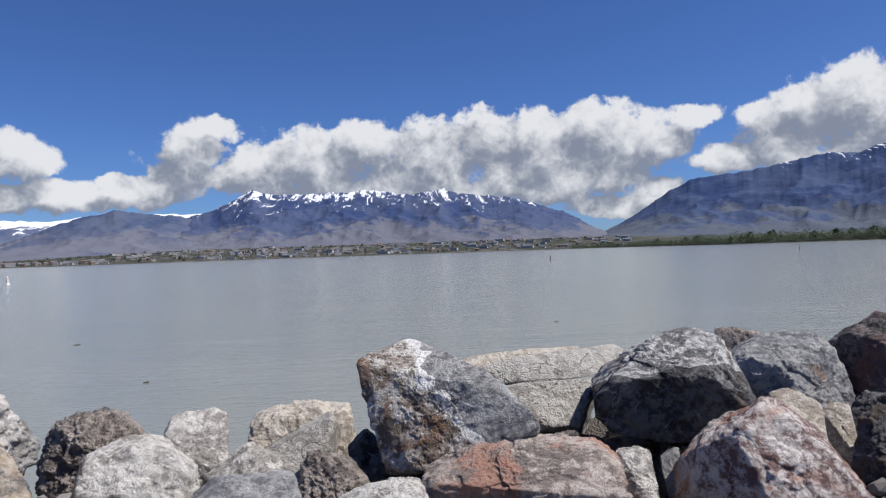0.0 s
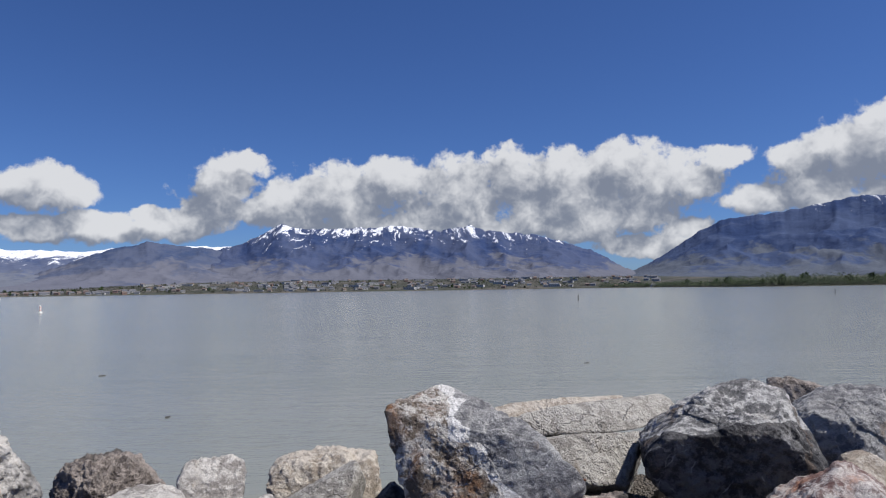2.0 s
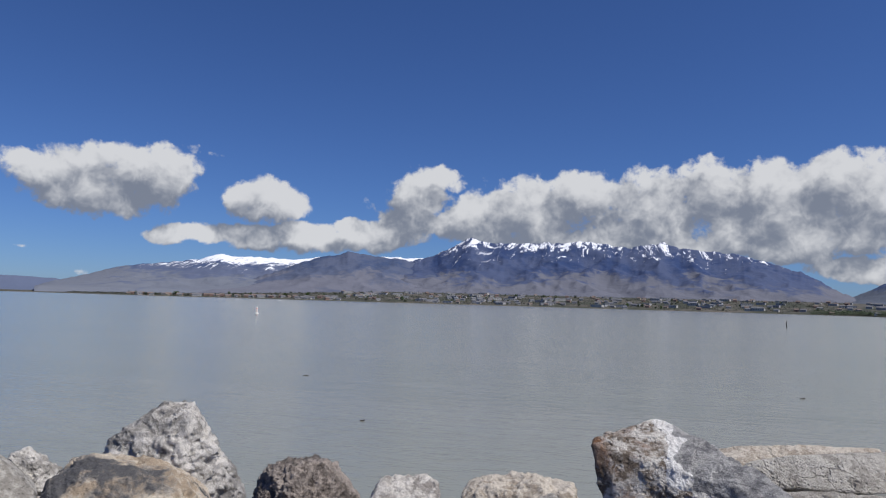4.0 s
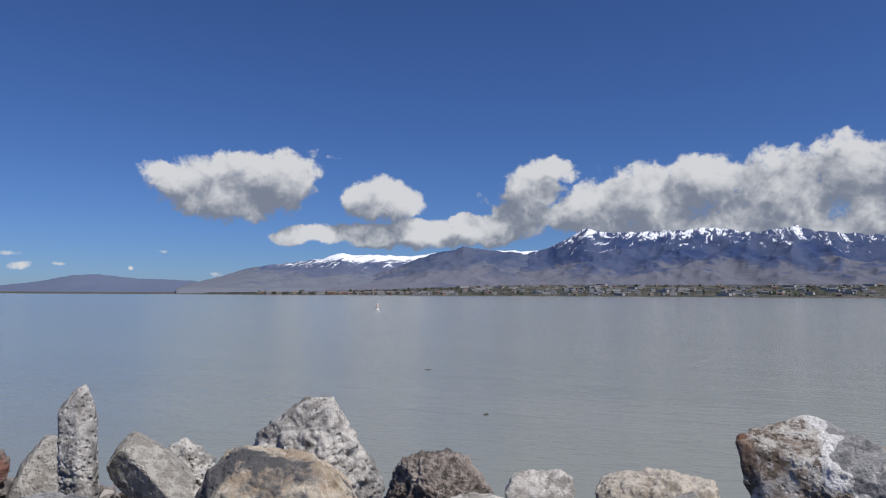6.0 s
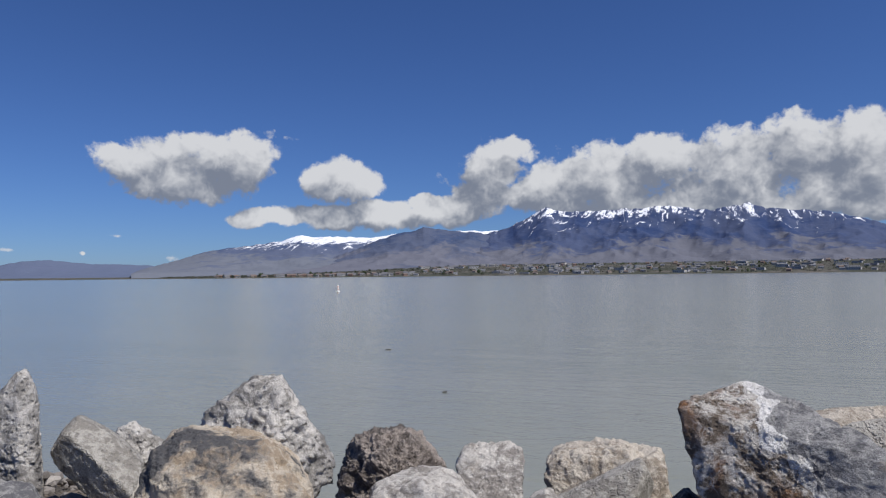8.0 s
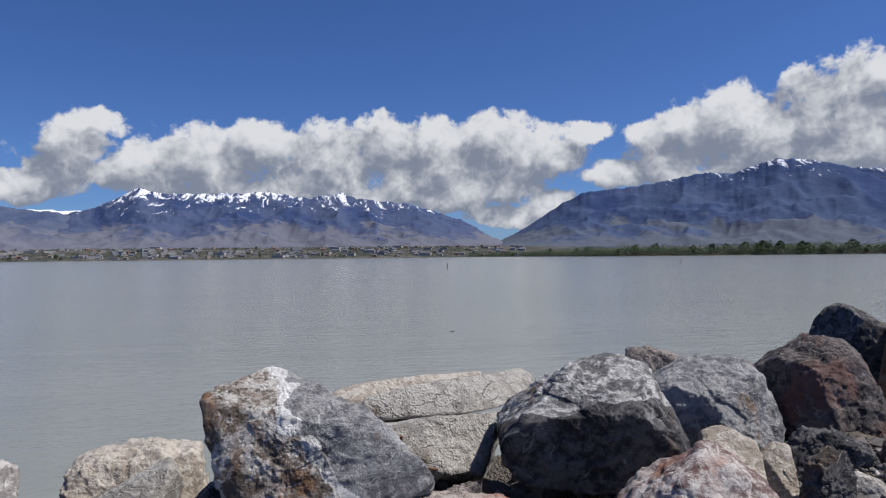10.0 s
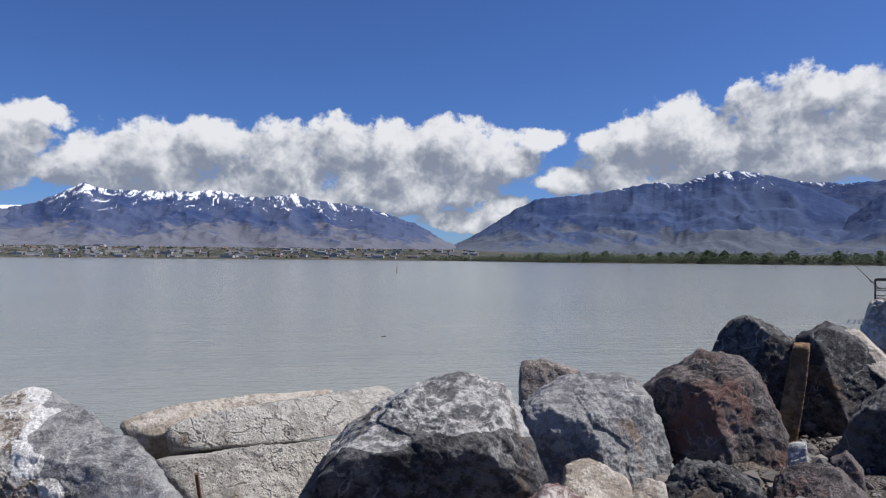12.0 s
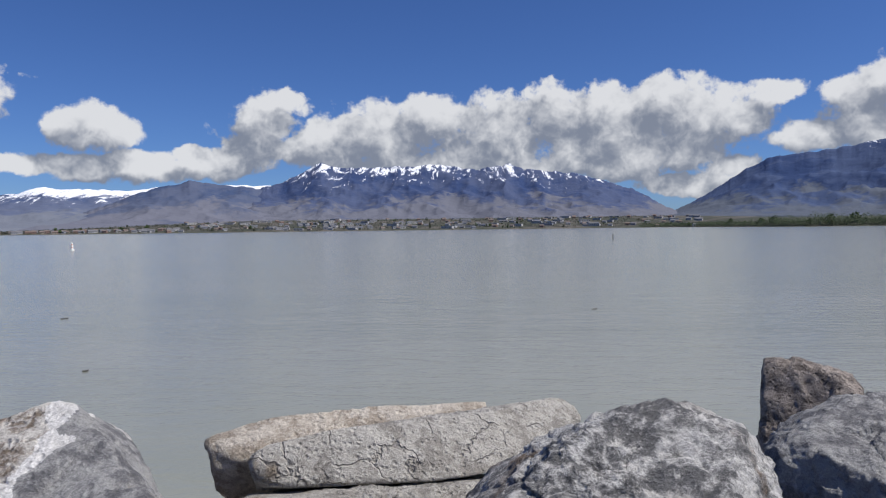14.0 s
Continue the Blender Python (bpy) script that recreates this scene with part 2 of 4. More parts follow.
STONE = {
    "grey_vein": rock_material("grey_limestone", (.145, .143, .150), (.225, .222, .225), (.36, .355, .345), 0.6, (.24, .16, .10), 0.15, 0.15),
    "rust_face": rock_material("rusty_limestone", (.15, .115, .085), (.30, .255, .215), (.62, .59, .54), 0.6, (.19, .095, .045), 0.55, 0.6),
    "black": rock_material("black_limestone", (.032, .031, .034), (.064, .062, .065), (.14, .136, .133), 0.4, (.13, .085, .055), 0.3, 0.15),
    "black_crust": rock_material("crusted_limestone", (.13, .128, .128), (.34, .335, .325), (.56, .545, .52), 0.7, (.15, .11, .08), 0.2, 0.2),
    "maroon": rock_material("maroon_stone", (.040, .034, .034), (.080, .066, .064), (.17, .145, .135), 0.3, (.16, .085, .07), 0.4, 0.2),
    "red": rock_material("red_veined_stone", (.17, .10, .09), (.32, .25, .23), (.62, .57, .53), 0.85, (.36, .16, .09), 0.35, 0.2),
    "pink": rock_material("pink_stone", (.20, .165, .145), (.36, .27, .225), (.50, .44, .39), 0.35, (.36, .20, .145), 0.5, 0.2),
    "pale": rock_material("pale_limestone", (.28, .255, .23), (.47, .44, .40), (.64, .605, .555), 0.35, (.27, .225, .18), 0.25, 0.3),
    "concrete": rock_material("old_concrete", (.29, .27, .24), (.40, .375, .335), (.50, .475, .43), 0.0, (.25, .205, .155), 0.25, 0.5, 0.92, 1.3, 0.0, 0.4),
    "tufa": rock_material("pitted_tufa", (.26, .245, .225), (.46, .435, .40), (.60, .57, .53), 0.0, (.15, .14, .13), 0.3, 0.7, 0.95, 0.8),
    "brown": rock_material("brown_stone", (.12, .10, .088), (.22, .185, .165), (.34, .295, .26), 0.15, (.08, .072, .066), 0.35, 0.5),
    "tan": rock_material("tan_stone", (.33, .28, .225), (.46, .405, .34), (.58, .525, .45), 0.1, (.26, .20, .14), 0.2, 0.3),
    "tan_lichen": rock_material("tan_lichen_stone", (.38, .30, .215), (.52, .43, .325), (.60, .53, .43), 0.1, (.10, .098, .10), 0.5, 0.4),
    "strata": rock_material("layered_stone", (.14, .12, .11), (.27, .235, .205), (.38, .34, .30), 0.15, (.28, .125, .09), 0.35, 0.3, 0.85, 1.0, 1.5),
    "rust": rock_material("ochre_stone", (.17, .10, .05), (.30, .18, .085), (.38, .25, .14), 0.0, (.12, .075, .05), 0.3),
}

CALCITE = rock_material("white_calcite", (.50, .48, .45), (.66, .64, .61), (.78, .76, .73), 0.0, (.30, .22, .16), 0.15, 0.3)

# turbid lake water: milky grey-green, wind ripples that run along the shore
lake, t, b = material("turbid_water", 0.17, 0.5)
p = place(t, False)
tone = noise_node(t, scaled(t, p, 0.02, 0.09, 1), 1.0, 4, 0.6)
t.links.new(mix_colour(t, ramp(t, tone, 0.3, 0.7), (.220, .230, .190), (.250, .256, .216)), b.inputs["Base Color"])
b.inputs["IOR"].default_value = 1.33
wave = math_node(t, "ADD", math_node(t, "MULTIPLY", noise_node(t, scaled(t, p, 0.9, 2.6, 1), 1.0, 4, 0.6, 0.6), 1.0),
                 math_node(t, "MULTIPLY", noise_node(t, scaled(t, p, 0.12, 0.5, 1), 1.0, 3, 0.5), 1.2))
wave = math_node(t, "ADD", wave, math_node(t, "MULTIPLY", noise_node(t, scaled(t, p, 5.0, 11.0, 1), 1.0, 3, 0.6), 0.28))
bump(t, b, wave, 0.6, 0.05)
LAKE = lake

gravel, t, b = material("gravel_ground", 0.95, 0.2)
p = place(t, False)
cell = t.nodes.new("ShaderNodeTexVoronoi")
t.links.new(p, cell.inputs["Vector"])
cell.inputs["Scale"].default_value = 38.0
dust = noise_node(t, p, 1.3, 4, 0.6)
colour = mix_colour(t, ramp(t, cell.outputs["Distance"], 0.1, 0.6), (.17, .15, .132), (.085, .075, .066))
colour = mix_colour(t, ramp(t, dust, 0.5, 0.68), colour, (.19, .155, .122))
t.links.new(colour, b.inputs["Base Color"])
bump(t, b, math_node(t, "ADD", cell.outputs["Distance"], noise_node(t, p, 9.0, 5, 0.6)), 1.0, 0.03)
GRAVEL = gravel


def pebble_material():
    m, t, b = material("pebbles", 0.85, 0.3)
    r = t.nodes.new("ShaderNodeNewGeometry").outputs["Random Per Island"]
    c = mix_colour(t, ramp(t, r, 0.0, 0.7), (.085, .075, .068), (.22, .20, .183))
    c = mix_colour(t, ramp(t, r, 0.86, 1.0), c, (.40, .37, .34))
    t.links.new(c, b.inputs["Base Color"])
    bump(t, b, noise_node(t, place(t, False), 60.0, 4, 0.6), 0.5, 0.01)
    return m


PEBBLE = pebble_material()


def mountain_material(name, wood, bare, grass, snow_from, snow_to, snow_amount=1.0, ragged=800.0):
    """Far slopes in haze-blued colours: conifer patches that double as cloud shadow, bare rock, dry grass low down,
    snow above the snow line and in gullies.
    """
    m, t, b = material(name, 0.95, 0.1)
    p = place(t, False)
    z = t.nodes.new("ShaderNodeSeparateXYZ")
    t.links.new(p, z.inputs[0])
    high = z.outputs[2]
    big = noise_node(t, scaled(t, p, 1, 1, 2.2), 0.0030, 6, 0.62, 0.5)
    mid = noise_node(t, scaled(t, p, 1, 1, 1.6), 0.02, 7, 0.65, 0.4)
    # Dark wood patches also imitate cloud shadow, paler ones the sunlit slopes.
    colour = mix_colour(t, ramp(t, math_node(t, "ADD", big, math_node(t, "MULTIPLY", mid, 0.35)), 0.58, 0.74), wood, bare)
    low = math_node(t, "ADD", high, math_node(t, "MULTIPLY", math_node(t, "SUBTRACT", mid, .5), 170.0))
    low = math_node(t, "ADD", low, math_node(t, "MULTIPLY", math_node(t, "SUBTRACT", big, .5), 420.0))
    colour = mix_colour(t, ramp(t, low, 80.0, 135.0, 1.0, 0.0), colour, grass)
    gully = noise_node(t, scaled(t, p, 1.0, 0.35, 0.45), 0.030, 8, 0.72, 0.9)
    crest = math_node(t, "ADD", high, math_node(t, "MULTIPLY", math_node(t, "SUBTRACT", gully, .5), ragged))
    crest = math_node(t, "ADD", crest, math_node(t, "MULTIPLY", math_node(t, "SUBTRACT", big, .5), 90.0))
    white_ = ramp(t, crest, snow_from, snow_to)
    colour = mix_colour(t, math_node(t, "MULTIPLY", white_, snow_amount), colour, (.80, .82, .86))
    t.links.new(colour, b.inputs["Base Color"])
    bump(t, b, math_node(t, "ADD", mid, big), 0.5, 12.0)
    return m


# Base colours carry the blue of distance haze over wood, rock and grass.
HAZY_WOOD, HAZY_BARE, HAZY_GRASS = (.032, .054, .130), (.066, .086, .155), (.128, .134, .165)
SLOPE_MAIN = mountain_material("main_range_slope", HAZY_WOOD, HAZY_BARE, HAZY_GRASS, 286, 318)
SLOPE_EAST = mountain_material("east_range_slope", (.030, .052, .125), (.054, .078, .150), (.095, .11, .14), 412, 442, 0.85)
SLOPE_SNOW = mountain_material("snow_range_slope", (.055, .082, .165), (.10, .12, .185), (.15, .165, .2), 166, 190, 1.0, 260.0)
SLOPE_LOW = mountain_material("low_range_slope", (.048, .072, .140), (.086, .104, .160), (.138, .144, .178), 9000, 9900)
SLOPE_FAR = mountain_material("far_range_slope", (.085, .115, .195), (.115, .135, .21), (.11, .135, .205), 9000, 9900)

shore, t, b = material("far_shore", 0.95, 0.1)
p = place(t, False)
n1, n2 = noise_node(t, p, 0.02, 6, 0.65), noise_node(t, p, 0.006, 3, 0.5)
c = mix_colour(t, ramp(t, n1, 0.4, 0.6), (.06, .062, .05), (.13, .118, .104))
c = mix_colour(t, ramp(t, n2, 0.45, 0.6), c, (.065, .07, .055))
t.links.new(c, b.inputs["Base Color"])
SHORE = shore


def plain(name, colour, rough=0.7, metal=0.0, vary=0.15, scale=8.0):
    m, t, b = material(name, rough, 0.4)
    n = noise_node(t, place(t), scale, 5, 0.6)
    lo, hi = [c * (1 - vary) for c in colour], [min(1, c * (1 + vary)) for c in colour]
    t.links.new(mix_colour(t, ramp(t, n, 0.3, 0.7), lo, hi), b.inputs["Base Color"])
    b.inputs["Metallic"].default_value = metal
    bump(t, b, n, 0.2, 0.01)
    return m


def leaf_material(name, a, c):
    m, t, b = material(name, 0.75, 0.2)
    n = noise_node(t, place(t, False), 0.5, 4, 0.6)
    r = t.nodes.new("ShaderNodeNewGeometry").outputs["Random Per Island"]
    t.links.new(mix_colour(t, ramp(t, math_node(t, "ADD", n, math_node(t, "MULTIPLY", r, 0.4)), 0.45, 0.9), a, c), b.inputs["Base Color"])
    return m


LEAF = [leaf_material("cottonwood_leaves", (.036, .066, .022), (.082, .118, .042)), leaf_material("willow_leaves", (.062, .084, .034), (.12, .14, .06)),
        leaf_material("dark_leaves", (.030, .050, .026), (.066, .086, .044))]
LEAF.append(leaf_material("dull_brush_leaves", (.038, .044, .032), (.085, .085, .066)))
BARK = plain("bark", (.10, .08, .06), 0.95)
STEEL = plain("dark_painted_steel", (.035, .028, .026), 0.55)
PLASTIC = plain("dark_fabric", (.02, .02, .024), 0.8)
ROD = plain("rod_blank", (.05, .045, .04), 0.4)
RUST = plain("rusted_steel", (.16, .075, .045), 0.85, 0.2)
BUOY_WHITE = plain("white_plastic", (.80, .79, .76), 0.5, 0, 0.05)
BUOY_RED = plain("orange_band", (.62, .16, .06), 0.5, 0, 0.05)
POST_DARK = plain("weathered_post", (.06, .05, .045), 0.8)
WALLS = [plain("pale_wall", (.46, .45, .43), 0.85), plain("tan_wall", (.42, .36, .29), 0.85), plain("grey_wall", (.36, .36, .37), 0.85), plain("brick_wall", (.30, .19, .15), 0.85)]
ROOFS = [plain("grey_roof", (.14, .14, .15), 0.85), plain("brown_roof", (.17, .13, .11), 0.85), plain("pale_roof", (.36, .36, .37), 0.7)]
PANE = plain("dark_window", (.04, .05, .06), 0.15)
DECK = plain("deck_boards", (.14, .12, .10), 0.85)
DRIFT = plain("wet_driftwood", (.06, .05, .04), 0.8)

# ---- helpers for meshes ----
def mesh_object(name, verts, faces, mat, smooth=True, parent=None):
    me = bpy.data.meshes.new(name)
    me.from_pydata([tuple(v) for v in verts], [], faces)
    me.materials.append(mat)
    if smooth:
        me.polygons.foreach_set("use_smooth", [True] * len(me.polygons))
    me.update()
    ob = new(name, me)
    ob.parent = parent
    return ob


def part(name, bm, mat, parent, label="", smooth=False):
    me = bpy.data.meshes.new(name)
    bm.to_mesh(me)
    bm.free()
    me.materials.append(mat)
    if smooth:
        me.polygons.foreach_set("use_smooth", [True] * len(me.polygons))
    ob = new(name, me)
    ob.parent = parent
    if label:
        ob["label"] = label
    return ob


def box(bm, centre, size, turn=0.0, bevel=0.0):
    m = Matrix.Translation(centre) @ Matrix.Rotation(turn, 4, "Z") @ Matrix.Diagonal((*size, 1))
    made = bmesh.ops.create_cube(bm, size=1.0, matrix=m)
    if bevel:
        edges = list({e for v in made["verts"] for e in v.link_edges})
        bmesh.ops.bevel(bm, geom=edges, offset=bevel, segments=2, affect="EDGES", profile=0.6)
    return bm


def rod(bm, a, b, r1, r2=None, sides=8):
    a, b = Vector(a), Vector(b)
    turn = (b - a).to_track_quat("Z", "Y").to_matrix().to_4x4()
    bmesh.ops.create_cone(bm, cap_ends=True, segments=sides, radius1=r1, radius2=r1 if r2 is None else r2, depth=(b - a).length,
                          matrix=Matrix.Translation((a + b) / 2) @ turn)
    return bm


def grid_faces(rows, cols):
    return [(i * cols + j, i * cols + j + 1, (i + 1) * cols + j + 1, (i + 1) * cols + j) for i in range(rows - 1) for j in range(cols - 1)]


# ---- lake, bank and near ground ----
HUB = (0.8, 1.0)                      # far things are laid out round this point


def polar(az, r, z=0.0):
    return (HUB[0] + r * math.sin(radians(az)), HUB[1] + r * math.cos(radians(az)), z)


def shore_radius(az):
    """The far shore draws nearer to the east."""
    k = min(max((az - 12) / 12, 0), 1)
    k = k * k * (3 - 2 * k)
    far = 2050 + 500 * min(max((-38 - az) / 8, 0), 1)
    return far * (1 - k) + 1150 * k + 22 * noise.noise((az * 0.6, 3.1, 0)) + 8 * noise.noise((az * 3.1, 1.1, 0))


def front_edge(x):
    """Where the gravel path ends and the boulders begin."""
    return 4.2 + 0.52 * max(0.0, x - 3.2)


def ease(k):
    k = min(max(k, 0.0), 1.0)
    return k * k * (3 - 2 * k)


def bank_height(x, y):
    """Path at 1.5 m over the lake, a dip along the boulders' foot, then the bank down into the water."""
    drop = max(0.0, y - front_edge(x) - 1.5)
    dip = 0.42 * ease((y - 2.4) / 1.5) * (1 - ease((x - 3.0) / 1.3))
    core = -2.0 + 3.25 * ease((x + 0.9) / 0.5) * (1 - ease((x - 4.5) / 1.0)) * ease((y - 5.2) / 0.4) * (1 - ease((y - 7.0) / 0.7))
    return max(-1.5, 1.5 - dip - 0.55 * drop, core)


water = mesh_object("water", [(-4700, -200, 0), (4700, -200, 0), (4700, 4300, 0), (-4700, 4300, 0)], [(0, 1, 2, 3)], LAKE, False)
tagged(water, "milky grey-green lake water with small wind ripples", "water", kind="structure")

xs = [-4000, -1500, -500, -120, -40, -20] + list(np.arange(-12, 14.01, 0.16)) + [16, 19, 24, 30, 38, 50, 80, 150, 500, 1500, 4000]
ys = [-4000, -1500, -500, -120, -40, -15, -8, -5, -3, -2] + list(np.arange(-1.2, 13.01, 0.16)) + [14, 15, 17, 20, 26, 34, 48]
verts = []
for y in ys:
    for x in xs:
        z = bank_height(x, y)
        if abs(x) < 15 and -2 < y < 14:
            z += 0.05 * noise.noise((x * 0.7, y * 0.7, 0)) + 0.018 * noise.noise((x * 3, y * 3, 2))
            z += max(0, min(1, (y - front_edge(x)) / 0.8)) * 0.16 * noise.noise((x * 2.2, y * 2.2, 7))
        verts.append((x, y, z))
ground = mesh_object("ground", verts, grid_faces(len(ys), len(xs)), GRAVEL)
tagged(ground, "dark gravel path and bank sloping into the lake", "ground", kind="structure")

# ---- far shore and mountains ----
azs = list(np.arange(-75, 80.01, 0.5))
rows_ = [0, 6, 60, 150, 300, 450, 600, 2200]


def shore_rise(az, back):
    """Height of the low land behind the far shore."""
    steep = 0.010 + 0.056 * ease((az + 40) / 24) - 0.036 * ease((az - 12) / 12)
    return 1.2 + min(back, 600) * steep


verts = []
for out in rows_:
    for a in azs:
        verts.append(polar(a, shore_radius(a) + out, shore_rise(a, out) if out else -1.0))
far_shore = mesh_object("far_shore", verts, grid_faces(len(rows_), len(azs)), SHORE)
tagged(far_shore, "low green and brown far shore of the lake", "shore", kind="structure")


def profile(points, a):
    for (a0, e0), (a1, e1) in zip(points, points[1:]):
        if a0 <= a <= a1:
            k = (a - a0) / (a1 - a0)
            return e0 + (e1 - e0) * k
    return points[0][1] if a < points[0][0] else points[-1][1]


def mountain(name, label, crest, r_foot, r_crest, mat, rough=1.0, seed=0, step=0.1, foot=0.010):
    """A range: its crest (azimuth, slope) seen over the lake, falling in spurs and gullies to its foot."""
    a0, a1 = crest[0][0], crest[-1][0]
    azs = list(np.arange(a0, a1 + 0.01, step))
    levels = [i / 46 for i in range(47)]
    verts = []
    for s in levels + [1.1, 1.5]:
        for a in azs:
            el = profile(crest, a)
            el += 0.0016 * rough * s ** 4 * noise.fractal((a * 1.7, seed, 0.3), 0.8, 2.1, 4)
            top, base = el * r_crest + 3, foot * r_foot + 3
            r = r_foot + (r_crest - r_foot) * s
            if s <= 1:
                up = 0.42 * s + 0.58 * s ** 2.1
                px, py, _ = polar(a, r)
                spur = noise.ridged_multi_fractal((px * 0.0046, py * 0.0046, seed), 1.0, 2.0, 3, 1.0, 2.0) - 1.1
                fine = noise.fractal((px * 0.02, py * 0.02, seed + 4), 0.8, 2.1, 4)
                hump = s * (1 - s) * 4
                z = base + (top - base) * (up + hump * 0.13 * rough * spur + hump * 0.012 * rough * fine)
                z = min(z, (el * r) + 3 - (1 - s) * 2) if s < 1 else top
            else:
                z = top - (s - 1) * 500
            verts.append(polar(a, r, max(z, 1.0) if s else -2.0))
    ob = mesh_object(name, verts, grid_faces(len(levels) + 2, len(azs)), mat)
    return tagged(ob, label, "mountain", kind="structure")


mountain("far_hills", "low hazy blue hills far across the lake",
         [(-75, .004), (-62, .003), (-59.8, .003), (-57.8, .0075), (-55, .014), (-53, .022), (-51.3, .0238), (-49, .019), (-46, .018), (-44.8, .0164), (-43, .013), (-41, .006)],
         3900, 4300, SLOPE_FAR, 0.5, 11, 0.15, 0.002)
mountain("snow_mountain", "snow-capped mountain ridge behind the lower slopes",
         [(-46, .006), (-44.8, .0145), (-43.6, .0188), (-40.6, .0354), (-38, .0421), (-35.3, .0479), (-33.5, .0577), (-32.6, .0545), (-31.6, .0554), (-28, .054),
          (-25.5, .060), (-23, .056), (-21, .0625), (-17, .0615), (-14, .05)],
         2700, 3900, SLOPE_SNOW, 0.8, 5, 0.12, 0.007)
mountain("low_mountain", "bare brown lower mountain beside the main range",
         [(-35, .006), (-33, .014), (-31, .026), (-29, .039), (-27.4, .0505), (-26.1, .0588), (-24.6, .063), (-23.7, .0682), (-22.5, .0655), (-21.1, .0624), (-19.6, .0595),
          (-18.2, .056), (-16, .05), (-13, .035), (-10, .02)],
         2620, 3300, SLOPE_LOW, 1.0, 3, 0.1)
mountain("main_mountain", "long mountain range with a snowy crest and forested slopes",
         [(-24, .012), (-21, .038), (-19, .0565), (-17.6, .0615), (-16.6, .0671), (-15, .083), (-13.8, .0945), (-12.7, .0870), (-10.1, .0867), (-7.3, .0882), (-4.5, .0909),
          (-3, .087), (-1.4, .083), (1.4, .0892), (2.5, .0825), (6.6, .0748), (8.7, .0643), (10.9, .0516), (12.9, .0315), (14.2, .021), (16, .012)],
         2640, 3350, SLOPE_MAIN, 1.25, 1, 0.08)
mountain("east_mountain", "forested mountain tinted haze blue, with a thin snowy crest",
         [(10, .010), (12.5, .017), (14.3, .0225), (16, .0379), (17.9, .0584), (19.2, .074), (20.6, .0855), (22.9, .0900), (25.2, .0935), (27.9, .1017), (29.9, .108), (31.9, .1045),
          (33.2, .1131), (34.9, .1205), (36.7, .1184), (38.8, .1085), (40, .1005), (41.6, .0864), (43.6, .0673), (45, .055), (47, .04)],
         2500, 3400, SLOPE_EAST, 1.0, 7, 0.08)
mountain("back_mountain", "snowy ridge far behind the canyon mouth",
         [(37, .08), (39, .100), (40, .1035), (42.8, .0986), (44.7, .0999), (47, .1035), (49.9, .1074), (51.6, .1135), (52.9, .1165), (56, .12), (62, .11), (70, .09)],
         3300, 4100, mountain_material("back_range_slope", HAZY_WOOD, HAZY_BARE, HAZY_GRASS, 425, 455, 1.0, 400.0), 0.9, 9, 0.12)
mountain("canyon_mountain", "rounded mountain tinted haze blue beside the canyon mouth",
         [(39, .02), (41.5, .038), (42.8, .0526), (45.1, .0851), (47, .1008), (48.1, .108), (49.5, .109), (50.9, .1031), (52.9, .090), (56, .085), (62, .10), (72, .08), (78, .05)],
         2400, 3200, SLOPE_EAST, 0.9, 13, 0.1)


# ---- boulders ----
def ico(level):
    bm = bmesh.new()
    bmesh.ops.create_icosphere(bm, subdivisions=level, radius=1.0)
    v = np.array([x.co[:] for x in bm.verts])
    f = [tuple(x.index for x in p.verts) for p in bm.faces]
    bm.free()
    return v, f


ICO = {5: ico(5), 6: ico(6), 7: ico(7)}
COUNT = [0]


